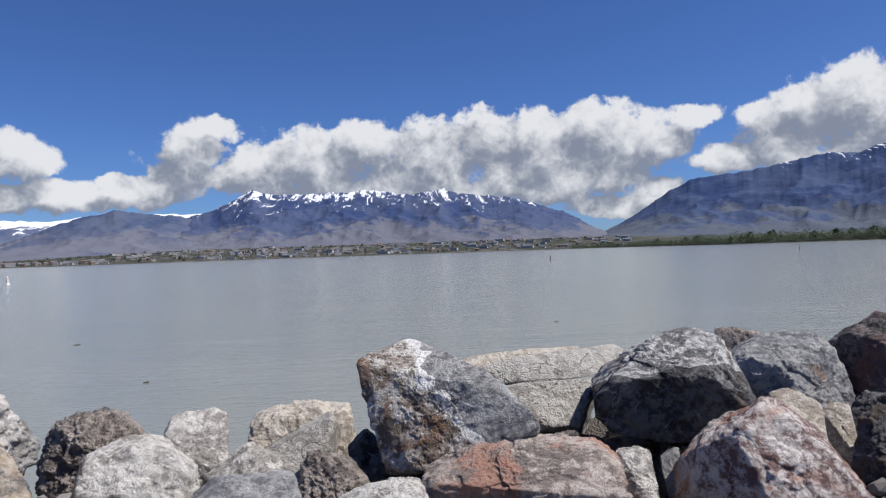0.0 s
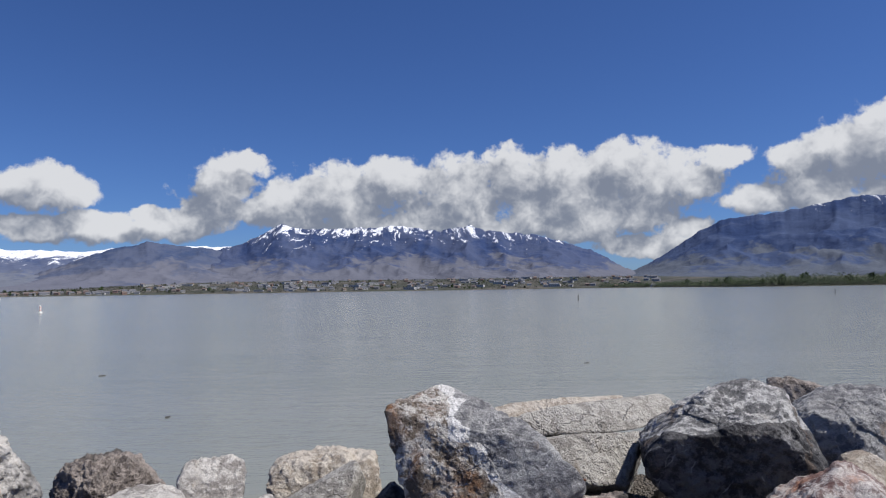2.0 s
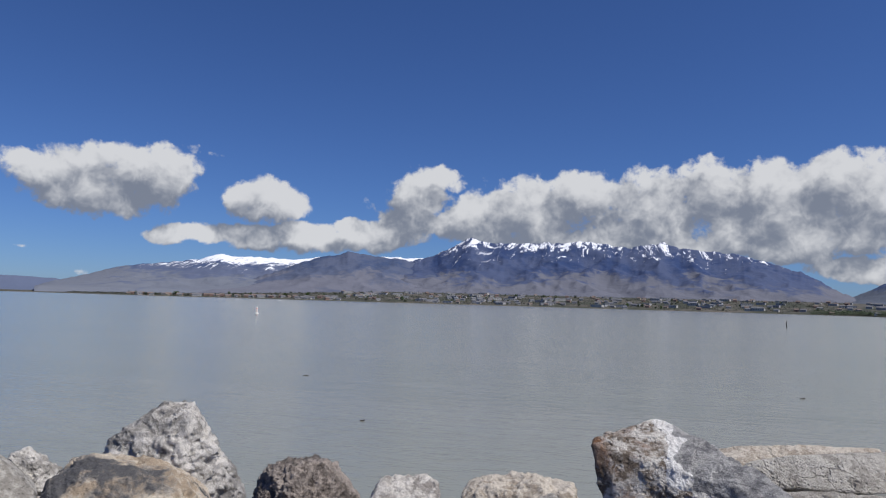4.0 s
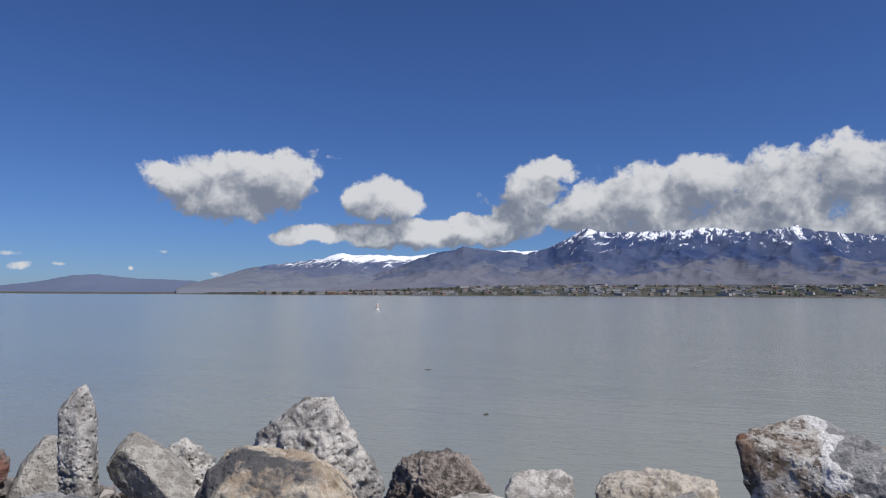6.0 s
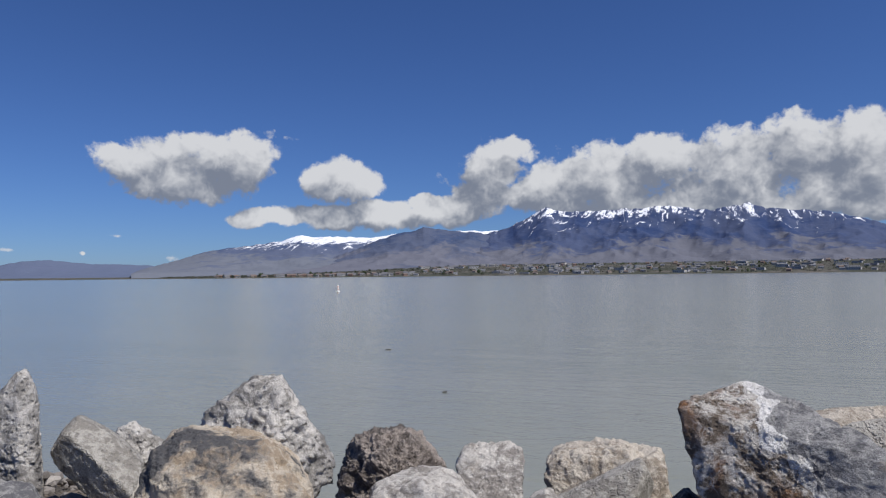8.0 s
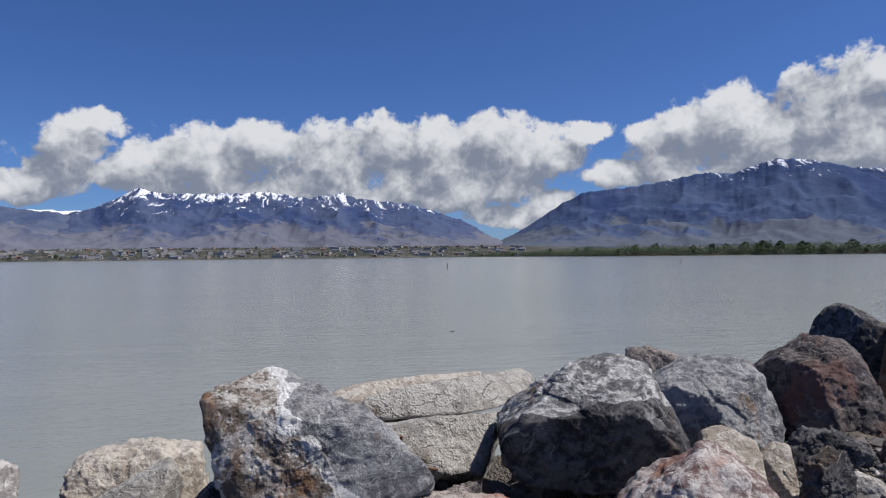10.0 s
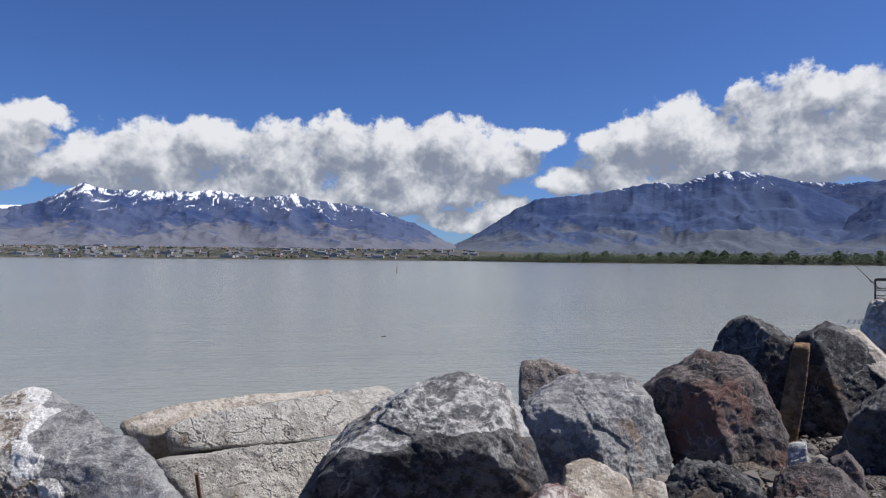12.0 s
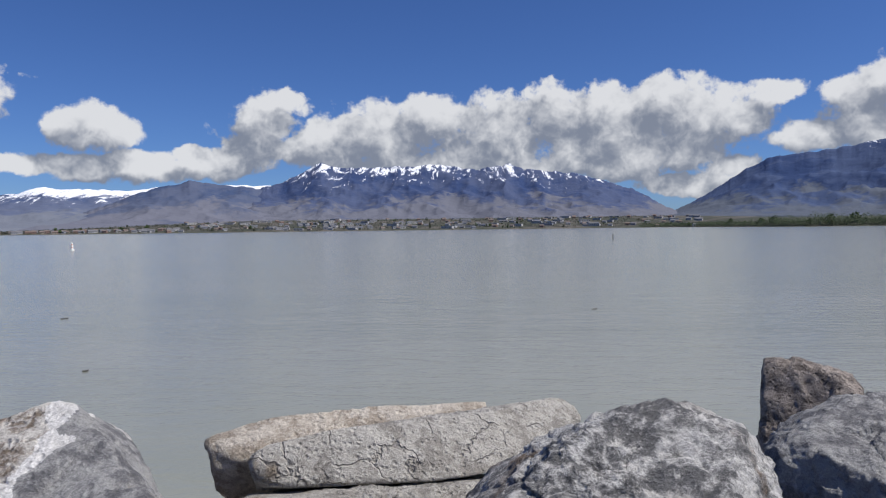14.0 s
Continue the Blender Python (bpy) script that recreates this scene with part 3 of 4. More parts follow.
def boulder(label, stone, at, yaw, outline, facets, sharp=105, wear=1.0, second="", seam=0.0, vein=0.0, bow=0.0, seam_way=(0.82, 0.0, 0.60), name="boulder"):
    """One quarried boulder: a ball of stone cut back by flat faces, its edges worn, its faces broken and pitted."""
    COUNT[0] += 1
    seed = COUNT[0] * 7.31
    cuts = [(math.cos(radians(a)), 0.0, math.sin(radians(a)), d) for a, d in outline]
    cuts += [(math.sin(radians(a)) * math.cos(radians(e)), -math.cos(radians(a)) * math.cos(radians(e)), math.sin(radians(e)), d) for a, e, d in facets]
    cuts = np.array(cuts)
    bed = Vector((0.35 * math.sin(seed), -0.25, 1.0 + 0.3 * math.cos(seed))).normalized()
    size = float(np.mean(cuts[:, 3]))
    dirs, faces = ICO[7 if size > 0.46 else 6 if size > 0.16 else 5]

    def shape():
        reach = np.maximum(dirs @ cuts[:, :3].T, 1e-4) / np.maximum(cuts[:, 3], 0.03)
        top = reach.max(1)
        return dirs / (top * ((reach / top[:, None]) ** sharp).sum(1) ** (1.0 / sharp))[:, None]

    pts, dice = shape(), random.Random(COUNT[0] * 31 + 5)
    for _ in range(int(20 * min(1.0, wear + 0.2))):
        n = Vector((dice.uniform(-1, 1), dice.uniform(-1, 0.5), dice.uniform(-0.8, 1))).normalized()
        n = np.array(n[:])
        far = (pts @ n).max() * dice.uniform(0.93, 0.99)
        cuts = np.vstack([cuts, [*n, far]])
    pts = shape()
    k = wear * min(size, 0.5)
    s = 1.0 / max(size, 0.15)
    move = np.empty(len(pts))
    for i, (x, y, z) in enumerate(pts):
        q = Vector((x * s, y * s, z * s + seed))
        broad = noise.noise(q * 1.3)
        chip = abs(noise.noise(q * 2.4 + Vector((3, 1, 2)))) - 0.25
        far, near = noise.voronoi(q * 1.7)
        plate = (q * 1.7 - near[0]).dot(noise.cell_vector(near[0] * 13.7) - Vector((.5, .5, .5)))
        crack = min(1.0, (far[1] - far[0]) * 5.0) - 1.0
        rough = noise.fractal(q * 5.0, 0.7, 2.1, 5)
        layer = bed.dot(q) * 3.4 + 1.1 * broad + 0.25 * rough
        ledge = (layer - math.floor(layer)) ** 2 * max(0.0, broad + 0.35)
        fall, spot_ = noise.voronoi(q * 4.3 + Vector((0, seed, 0)))
        flake = (q * 4.3 + Vector((0, seed, 0)) - spot_[0]).dot(noise.cell_vector(spot_[0] * 7.9) - Vector((.5, .5, .5)))
        move[i] = 0.03 * broad + 0.03 * chip + 0.034 * rough + 0.014 * crack + 0.10 * plate + 0.045 * flake + 0.05 * ledge - 0.015 + (0.04 * rough + 0.05 * chip) * max(0.0, wear - 1.0)
    pts = pts + dirs * (move * k)[:, None]
    ob = mesh_object(name, pts, faces, STONE[stone])
    ob.matrix_world = pose(*at, 0, 0, yaw)
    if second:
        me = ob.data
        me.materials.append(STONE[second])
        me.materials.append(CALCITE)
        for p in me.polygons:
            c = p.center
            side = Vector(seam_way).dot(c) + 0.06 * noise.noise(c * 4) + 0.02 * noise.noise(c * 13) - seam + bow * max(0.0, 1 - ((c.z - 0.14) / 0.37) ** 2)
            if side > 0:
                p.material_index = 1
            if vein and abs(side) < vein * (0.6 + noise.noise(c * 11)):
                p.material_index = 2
    return tagged(ob, label, "boulder", "shore boulders")


# ---- the boulders: outline cuts shaped to fit the camera's view (angle, distance), then facets (turn, tilt, distance) ----
boulder('big upright limestone boulder, rusty brown face, white vein', 'rust_face', (0.36, 5.61, 1.79), 0, [],
        [(-1, 65, 0.31), (122, 46, 0.38), (-179, 56, 0.64), (108, 35, 0.42), (123, 29, 0.36), (-9, 2, 0.44), (76, -12, 0.80), (-16, 24, 0.27), (19, -56, 0.53),
         (71, -35, 0.75), (-30, 14, 0.37), (11, -71, 0.5), (-95, -19, 0.58), (-36, -90, 0.49), (-143, 35, 0.72), (-140, 9, 0.69), (133, 5, 0.39)],
        second="grey_vein", seam=.145, vein=.06, bow=.12, wear=.75, sharp=110)
boulder('long broken concrete slab with a cracked smooth top', 'concrete', (1.64, 6.89, 1.87), 0, [],
        [(-148, 60, 0.15), (13, 36, 0.23), (-150, 34, 0.14), (-87, -20, 0.91), (-152, 87, 0.15), (25, 51, 0.15), (43, 52, 0.18), (59, 43, 0.33), (121, 24, 0.78),
         (76, -34, 0.49), (55, -59, 0.22), (10, -68, 0.2), (37, -78, 0.13)], sharp=110, wear=.42)
boulder('rough broken tan edge of the concrete slab', 'tan', (1.01, 6.94, 1.85), 0, [],
        [(-23, 40, 0.42), (-102, -14, 0.56), (-21, 6, 0.5), (-91, -29, 0.55), (-10, 69, 0.21), (-147, 47, 0.17), (14, 64, 0.17), (-164, 57, 0.14), (18, 54, 0.18),
         (141, 19, 0.71), (25, -32, 0.14), (121, -32, 0.68), (-167, -41, 0.3), (-174, -51, 0.32)], sharp=90, wear=.8)
boulder('rough broken concrete block under the slab', 'concrete', (1.33, 6.40, 1.65), 0, [],
        [(-155, 85, 0.17), (-166, 75, 0.15), (-45, -5, 0.63), (-73, -38, 0.46), (-112, -15, 0.53), (7, 23, 0.35), (22, 36, 0.20), (-30, -59, 0.34), (28, 25, 0.27),
         (-1, -67, 0.31), (65, -19, 0.39), (88, -10, 0.54), (-169, -13, 0.45)], sharp=90, wear=1.0)
# Paler stone above the seam: weathered crust, with the sunlit top put into colour.
boulder('large dark boulder with a weathered top, coloured paler as in sun', 'black', (2.31, 5.76, 1.87), -11,
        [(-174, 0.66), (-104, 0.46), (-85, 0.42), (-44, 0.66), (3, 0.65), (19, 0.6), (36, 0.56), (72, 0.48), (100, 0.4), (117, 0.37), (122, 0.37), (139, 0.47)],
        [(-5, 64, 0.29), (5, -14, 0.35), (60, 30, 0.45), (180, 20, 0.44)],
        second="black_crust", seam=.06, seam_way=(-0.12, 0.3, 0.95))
boulder('grey boulder with a pale streaked side beside the large dark one', 'grey_vein', (3.74, 6.61, 1.52), -24,
        [(-180, 0.57), (-120, 0.69), (-99, 0.62), (-90, 0.63), (-58, 0.74), (3, 0.54), (20, 0.56), (45, 0.63), (86, 0.62), (110, 0.64), (137, 0.64)],
        [(38, 20, 0.38), (-25, 10, 0.38), (0, 65, 0.44), (180, 10, 0.47)])
boulder('dark maroon boulder with rough broken faces', 'maroon', (4.73, 6.64, 1.79), -34,
        [(-147, 0.4), (-105, 0.43), (-66, 0.57), (-11, 0.59), (21, 0.48), (30, 0.49), (80, 0.5), (122, 0.47), (130, 0.49)],
        [(-25, 10, 0.36), (35, 15, 0.37), (0, 60, 0.4), (180, 10, 0.42)])
boulder('small rounded brown-grey rock perched behind the boulders', 'brown', (4.21, 8.67, 0.99), -23,
        [(-146, 0.79), (-92, 1.01), (-9, 0.23), (43, 0.78), (75, 0.92), (119, 0.99), (179, 0.35)],
        [(0, 20, 0.35), (180, 10, 0.41)])
boulder('dark pointed boulder with brown lower side', 'black', (5.90, 7.67, 1.77), -37,
        [(-179, 0.39), (-126, 0.66), (-94, 0.72), (-54, 0.68), (-2, 0.38), (61, 0.62), (95, 0.73), (139, 0.59), (157, 0.5)],
        [(-30, 20, 0.31), (30, 5, 0.31), (180, 10, 0.38)])
# Separate thin stone added for the ochre left face of the next boulder.
boulder('narrow ochre-brown slab standing in for the left face of the tall black boulder', 'rust', (5.75, 6.96, 1.86), -40,
        [(-66, 0.39), (-8, 0.09), (-5, 0.1), (81, 0.48), (170, 0.07), (174, 0.09)],
        [(0, 10, 0.15), (180, 10, 0.19)], wear=.5)
boulder('tall black boulder leaning against its neighbours', 'black', (6.41, 7.13, 1.81), -43,
        [(-161, 0.48), (-107, 0.65), (-44, 0.43), (-12, 0.38), (38, 0.44), (61, 0.56), (115, 0.63), (176, 0.4)],
        [(-30, 5, 0.32), (30, 25, 0.29), (180, 10, 0.38)])
boulder('flat tan stone plate leaning on the boulders', 'tan', (6.75, 7.10, 2.16), -45,
        [(-146, 0.09), (-125, 0.09), (-54, 0.32), (44, 0.07), (84, 0.22)],
        [(20, 40, 0.16), (180, 10, 0.21)], wear=.6)
boulder('large pale grey boulder at the end of the row', 'pale', (9.13, 9.26, 1.89), -46,
        [(-129, 0.65), (-98, 0.69), (-64, 0.75), (-1, 0.5), (34, 0.62), (81, 0.73), (110, 0.66), (165, 0.38)],
        [(-20, 20, 0.39), (35, 15, 0.4), (180, 10, 0.45)])
boulder('broad black boulder resting on the gravel', 'black', (5.92, 6.09, 1.71), -47,
        [(-159, 0.46), (-93, 0.42), (-72, 0.39), (-45, 0.42), (1, 0.41), (27, 0.44), (59, 0.39), (111, 0.36), (137, 0.29), (157, 0.29)],
        [(-20, 0, 0.27), (40, 5, 0.31), (0, 60, 0.35), (180, 10, 0.33)])
boulder('long low brown boulder with a flat top beside the path', 'maroon', (8.61, 7.49, 1.74), -51,
        [(-154, 0.68), (-114, 0.46), (-94, 0.4), (-83, 0.44), (7, 0.67), (42, 0.56), (96, 0.37), (114, 0.38), (145, 0.54)],
        [(-10, -5, 0.39), (0, 65, 0.41), (180, 10, 0.44)])
boulder('maroon boulder near the fishing pier', 'maroon', (11.37, 10.18, 1.77), -50,
        [(-143, 0.51), (-81, 0.48), (7, 0.28), (26, 0.34), (97, 0.51), (178, 0.31)],
        [(0, 0, 0.26), (20, 50, 0.28), (180, 10, 0.3)])
boulder('dark boulder with a pale sunlit side near the pier', 'black_crust', (11.99, 9.81, 1.86), -53,
        [(-174, 0.44), (-86, 0.45), (1, 0.47), (18, 0.38), (91, 0.48), (127, 0.57)],
        [(30, 30, 0.31), (-30, 0, 0.33), (180, 10, 0.38)])
boulder('small pale stone wedge among dark boulders', 'pale', (8.83, 8.21, 1.71), -49,
        [(-175, 0.13), (-88, 0.33), (-9, 0.1), (29, 0.26), (125, 0.21)],
        [(0, 40, 0.13), (180, 10, 0.15)])
boulder('rounded tan boulder below the grey one', 'tan', (3.25, 5.60, 1.41), -23,
        [(-159, 0.34), (-93, 0.41), (-62, 0.41), (3, 0.24), (57, 0.38), (83, 0.4), (112, 0.41), (173, 0.22)],
        [(-10, 20, 0.22), (30, 50, 0.23), (180, 10, 0.23)], sharp=36, wear=.6)
boulder('small angular tan rock', 'tan', (3.57, 5.50, 1.43), -32,
        [(-173, 0.13), (-88, 0.29), (-57, 0.28), (9, 0.12), (66, 0.26), (134, 0.23)],
        [(-20, 15, 0.13), (30, 40, 0.13), (180, 10, 0.15)])
boulder('large red and white veined boulder with a ridged top', 'red', (2.62, 4.77, 1.39), -26,
        [(-176, 0.64), (-107, 0.54), (-76, 0.43), (-32, 0.58), (39, 0.45), (40, 0.45), (50, 0.44), (73, 0.47), (123, 0.43), (140, 0.48)],
        [(-35, 0, 0.32), (30, 32, 0.29), (180, 10, 0.43)])
boulder('broad flat boulder with a pinkish top', 'pink', (0.90, 4.95, 1.30), -7,
        [(-119, 0.55), (-90, 0.34), (-66, 0.51), (4, 0.72), (53, 0.58), (85, 0.34), (98, 0.33), (120, 0.47), (176, 0.72)],
        [(0, 62, 0.27), (-5, -4, 0.34), (180, 10, 0.39)])
boulder('small broken pale rock beside the pink boulder', 'pale', (1.77, 5.01, 1.25), -16,
        [(-171, 0.12), (-80, 0.28), (-19, 0.22), (9, 0.14), (82, 0.29), (101, 0.29)],
        [(-20, 20, 0.14), (30, 40, 0.14), (180, 10, 0.16)])
boulder('dark rubbly rock beside the tan boulders', 'black', (4.13, 5.66, 1.52), -36,
        [(-165, 0.3), (-99, 0.2), (-84, 0.21), (-8, 0.33), (33, 0.25), (67, 0.18), (86, 0.19), (136, 0.29)],
        [(-10, 40, 0.16), (20, 0, 0.16), (180, 10, 0.19)], wear=1.5)
boulder('dark boulder with a brown broken face at the path edge', 'maroon', (4.70, 5.45, 1.51), -42,
        [(-137, 0.25), (-95, 0.22), (-39, 0.3), (-4, 0.27), (46, 0.23), (96, 0.23), (135, 0.26), (174, 0.27)],
        [(-10, 50, 0.17), (0, -8, 0.17), (50, 10, 0.22), (180, 10, 0.2)])
boulder('small jagged black rock', 'black', (3.63, 5.10, 1.47), -35,
        [(-165, 0.22), (-87, 0.3), (-2, 0.16), (19, 0.2), (76, 0.3), (126, 0.24), (174, 0.14)],
        [(-20, 20, 0.14), (30, 30, 0.14), (180, 10, 0.16)], wear=1.6)
boulder('small rounded grey rock at the path edge', 'grey_vein', (4.05, 4.84, 1.50), -41,
        [(-165, 0.19), (-86, 0.15), (7, 0.15), (68, 0.15), (118, 0.15), (164, 0.13)],
        [(0, 30, 0.12), (180, 10, 0.13)], sharp=36)
boulder('small brown rock leaning on the black boulder', 'maroon', (5.12, 5.66, 1.57), -44,
        [(-161, 0.07), (-91, 0.19), (6, 0.09), (40, 0.11), (127, 0.16)],
        [(0, 20, 0.1), (180, 10, 0.1)])
boulder('small dark grey rock in the gap between boulders', 'black_crust', (5.02, 6.00, 1.57), -41,
        [(-176, 0.07), (-82, 0.18), (5, 0.06), (105, 0.17)],
        [(0, 20, 0.08), (180, 10, 0.08)])
boulder('small white stone between dark rocks', 'pale', (3.98, 5.15, 1.45), -38,
        [(-92, 0.14), (-9, 0.09), (70, 0.1), (177, 0.09)],
        [(0, 30, 0.08), (180, 10, 0.09)])
boulder('small rubble stone in the shade under the slab', 'brown', (1.30, 5.50, 1.26), -10,
        [(-178, 0.16), (-86, 0.29), (3, 0.16), (97, 0.28), (111, 0.26)],
        [(0, 30, 0.15), (180, 10, 0.16)])
boulder('small rubble stone under the dark boulder', 'grey_vein', (2.15, 5.35, 1.21), -19,
        [(-166, 0.06), (-64, 0.22), (8, 0.08), (120, 0.19)],
        [(0, 30, 0.1), (180, 10, 0.11)])
boulder('rounded brown pitted boulder near the water', 'brown', (-2.79, 6.33, 1.16), 26,
        [(-167, 0.57), (-95, 0.54), (-81, 0.51), (-16, 0.43), (30, 0.5), (60, 0.49), (98, 0.52), (154, 0.5), (176, 0.45)],
        [(-25, 15, 0.37), (25, 30, 0.37), (180, 10, 0.4)], sharp=36, wear=1.5)
boulder('blocky white fissured boulder with a flat top', 'pale', (-1.65, 5.64, 1.39), 18,
        [(-167, 0.19), (-90, 0.43), (-62, 0.42), (-5, 0.22), (25, 0.38), (88, 0.43), (147, 0.36)],
        [(0, 50, 0.21), (-25, 5, 0.22), (180, 10, 0.24)], sharp=55)
boulder("flat tan boulder at the water's edge", 'tan', (-0.99, 7.01, 0.88), 10,
        [(-172, 0.5), (-99, 0.62), (-89, 0.64), (-28, 0.76), (8, 0.51), (84, 0.64), (92, 0.64), (121, 0.75)],
        [(0, 25, 0.42), (180, 10, 0.48)], wear=1.3)
boulder('grey wedge of broken concrete with a shaded end', 'concrete', (-0.94, 6.24, 1.13), 10,
        [(-154, 0.3), (-78, 0.44), (-19, 0.28), (22, 0.47), (117, 0.28)],
        [(-30, 50, 0.21), (60, -5, 0.25), (180, 10, 0.33)], sharp=70, wear=.5)
boulder('large low pale boulder with mottled white face', 'pale', (-1.85, 4.73, 1.38), 23,
        [(-95, 0.38), (-48, 0.57), (1, 0.48), (39, 0.48), (86, 0.42), (104, 0.41), (161, 0.35)],
        [(-15, 35, 0.31), (25, 20, 0.33), (180, 10, 0.35)], sharp=36)
boulder('small pale angular boulder between larger ones', 'pale', (-1.16, 5.29, 1.28), 15,
        [(-172, 0.29), (-94, 0.31), (-61, 0.36), (6, 0.28), (63, 0.29), (124, 0.26)],
        [(-20, 35, 0.22), (40, 20, 0.22), (180, 10, 0.25)])
boulder('low flat grey boulder with a pale edge', 'grey_vein', (-0.94, 4.60, 1.26), 14,
        [(-94, 0.28), (6, 0.37), (15, 0.33), (88, 0.3), (128, 0.4), (179, 0.4)],
        [(0, 60, 0.23), (-5, 0, 0.26), (180, 10, 0.26)])
boulder('knobbly grey-brown rock in front of the dark gap', 'brown', (-0.50, 5.30, 1.24), 8,
        [(-107, 0.27), (-85, 0.28), (-5, 0.27), (45, 0.23), (80, 0.25), (127, 0.31), (179, 0.27)],
        [(-20, 30, 0.2), (30, 25, 0.2), (180, 10, 0.22)], sharp=36, wear=1.4)
boulder('dark wedge-shaped rock in shade behind the upright boulder', 'black', (-0.28, 6.00, 1.16), 5,
        [(-168, 0.15), (-87, 0.36), (2, 0.18), (47, 0.24), (139, 0.27)],
        [(-10, 10, 0.16), (180, 10, 0.18)])
boulder('low pale boulder at the path edge', 'pale', (0.00, 4.40, 1.26), 3,
        [(-92, 0.29), (-28, 0.44), (23, 0.27), (92, 0.29), (103, 0.29), (179, 0.38)],
        [(0, 50, 0.24), (180, 10, 0.25)], sharp=36)
boulder('pyramid-shaped pitted pale boulder above its neighbours', 'tufa', (-2.97, 4.79, 1.95), 35,
        [(-144, 0.32), (-121, 0.21), (-120, 0.21), (-67, 0.5), (-12, 0.49), (33, 0.27), (78, 0.39), (124, 0.38), (158, 0.45)],
        [(-25, 28, 0.28), (30, 5, 0.26), (180, 10, 0.32)], wear=1.5)
boulder('broad tan boulder with dark grey lichen patches', 'tan_lichen', (-2.86, 4.16, 1.54), 38,
        [(-147, 0.77), (-92, 0.56), (-75, 0.66), (7, 0.57), (50, 0.55), (74, 0.55), (92, 0.58), (122, 0.62), (168, 0.52)],
        [(0, 45, 0.44), (-30, 25, 0.47), (180, 10, 0.47)], sharp=36)
boulder('slanting white concrete block with a dark shaded side', 'concrete', (-4.84, 5.05, 1.56), 48,
        [(-149, 0.27), (-136, 0.23), (-112, 0.29), (-39, 0.32), (44, 0.21), (59, 0.23), (135, 0.37), (154, 0.35)],
        [(32, 46, 0.18), (-40, -10, 0.2), (180, 10, 0.29)], sharp=70, wear=.5)
boulder('small pale rock behind the concrete block', 'tufa', (-4.97, 5.63, 1.36), 45,
        [(-178, 0.19), (-103, 0.39), (-18, 0.15), (49, 0.26), (116, 0.4)],
        [(-15, 20, 0.18), (30, 20, 0.18), (180, 10, 0.2)], wear=1.5)
boulder('tall upright pillar-shaped rough grey stone', 'tufa', (-5.14, 4.59, 1.66), 52,
        [(-177, 0.14), (-163, 0.24), (-93, 0.69), (-22, 0.35), (-11, 0.25), (3, 0.14), (14, 0.23), (67, 0.64), (136, 0.5), (155, 0.36)],
        [(-35, 5, 0.2), (35, 8, 0.2), (180, 10, 0.26)], wear=1.1, sharp=26)
boulder('white triangular block leaning behind the pillar', 'concrete', (-6.16, 4.95, 1.36), 55,
        [(-115, 0.45), (-93, 0.4), (-35, 0.29), (7, 0.3), (85, 0.41), (144, 0.19), (160, 0.17)],
        [(10, 30, 0.2), (-40, 0, 0.27), (180, 10, 0.27)], wear=.6)
boulder('dark layered boulder with red bands', 'strata', (-6.45, 4.39, 1.32), 59,
        [(-100, 0.38), (-34, 0.27), (-20, 0.32), (59, 0.47), (115, 0.24), (160, 0.32)],
        [(-10, 40, 0.26), (40, 0, 0.28), (180, 10, 0.32)], wear=1.6)
boulder('low grey boulder below the pillar stone', 'grey_vein', (-4.68, 4.10, 1.30), 53,
        [(-94, 0.32), (-23, 0.5), (25, 0.29), (76, 0.31), (99, 0.36), (177, 0.42)],
        [(0, 55, 0.27), (180, 10, 0.29)], sharp=36)


# ---- small rubble and gravel ----
def stones(name, label, count, spots, low, high, mat, seed):
    """Many loose stones in one mesh, too many to count."""
    dice = random.Random(seed)
    bm = bmesh.new()
    bmesh.ops.create_icosphere(bm, subdivisions=1, radius=1.0)
    base, faces = [v.co.copy() for v in bm.verts], [[v.index for v in f.verts] for f in bm.faces]
    bm.free()
    verts, polys = [], []
    for _ in range(count):
        x, y = spots(dice)
        s = low * (high / low) ** (dice.random() ** 2.2)
        turn = Euler((dice.uniform(0, 6), dice.uniform(-.4, .4), dice.uniform(0, 6))).to_matrix()
        size = Vector((s * dice.uniform(.8, 1.3), s * dice.uniform(.6, 1.0), s * dice.uniform(.4, .75)))
        start = len(verts)
        z = bank_height(x, y) + 0.05 * noise.noise((x * 0.7, y * 0.7, 0)) + s * 0.25
        for c in base:
            k = 1 + 0.35 * noise.noise(c * 1.4 + Vector((start, 0, 0)))
            verts.append(turn @ Vector((c.x * size.x * k, c.y * size.y * k, c.z * size.z * k)) + Vector((x, y, z)))
        polys += [tuple(start + i for i in f) for f in faces]
    ob = mesh_object(name, verts, polys, mat, False)
    return tagged(ob, label, "stones", kind="stuff")


def on_path(dice):
    x = dice.uniform(3.6, 10.5)
    return x, front_edge(x) + 1.4 - 3.6 * dice.random() ** 0.8


def among_boulders(dice):
    x = dice.uniform(-7.5, 10)
    return x, front_edge(x) + dice.uniform(0.2, 2.4) + 0.5 * ease((x - 4) / 2)


stones("gravel", "loose grey and brown gravel on the path", 9000, on_path, 0.007, 0.034, PEBBLE, 3)
stones("rubble", "broken dark rubble filling the gaps between boulders", 2600, among_boulders, 0.03, 0.13, PEBBLE, 4)

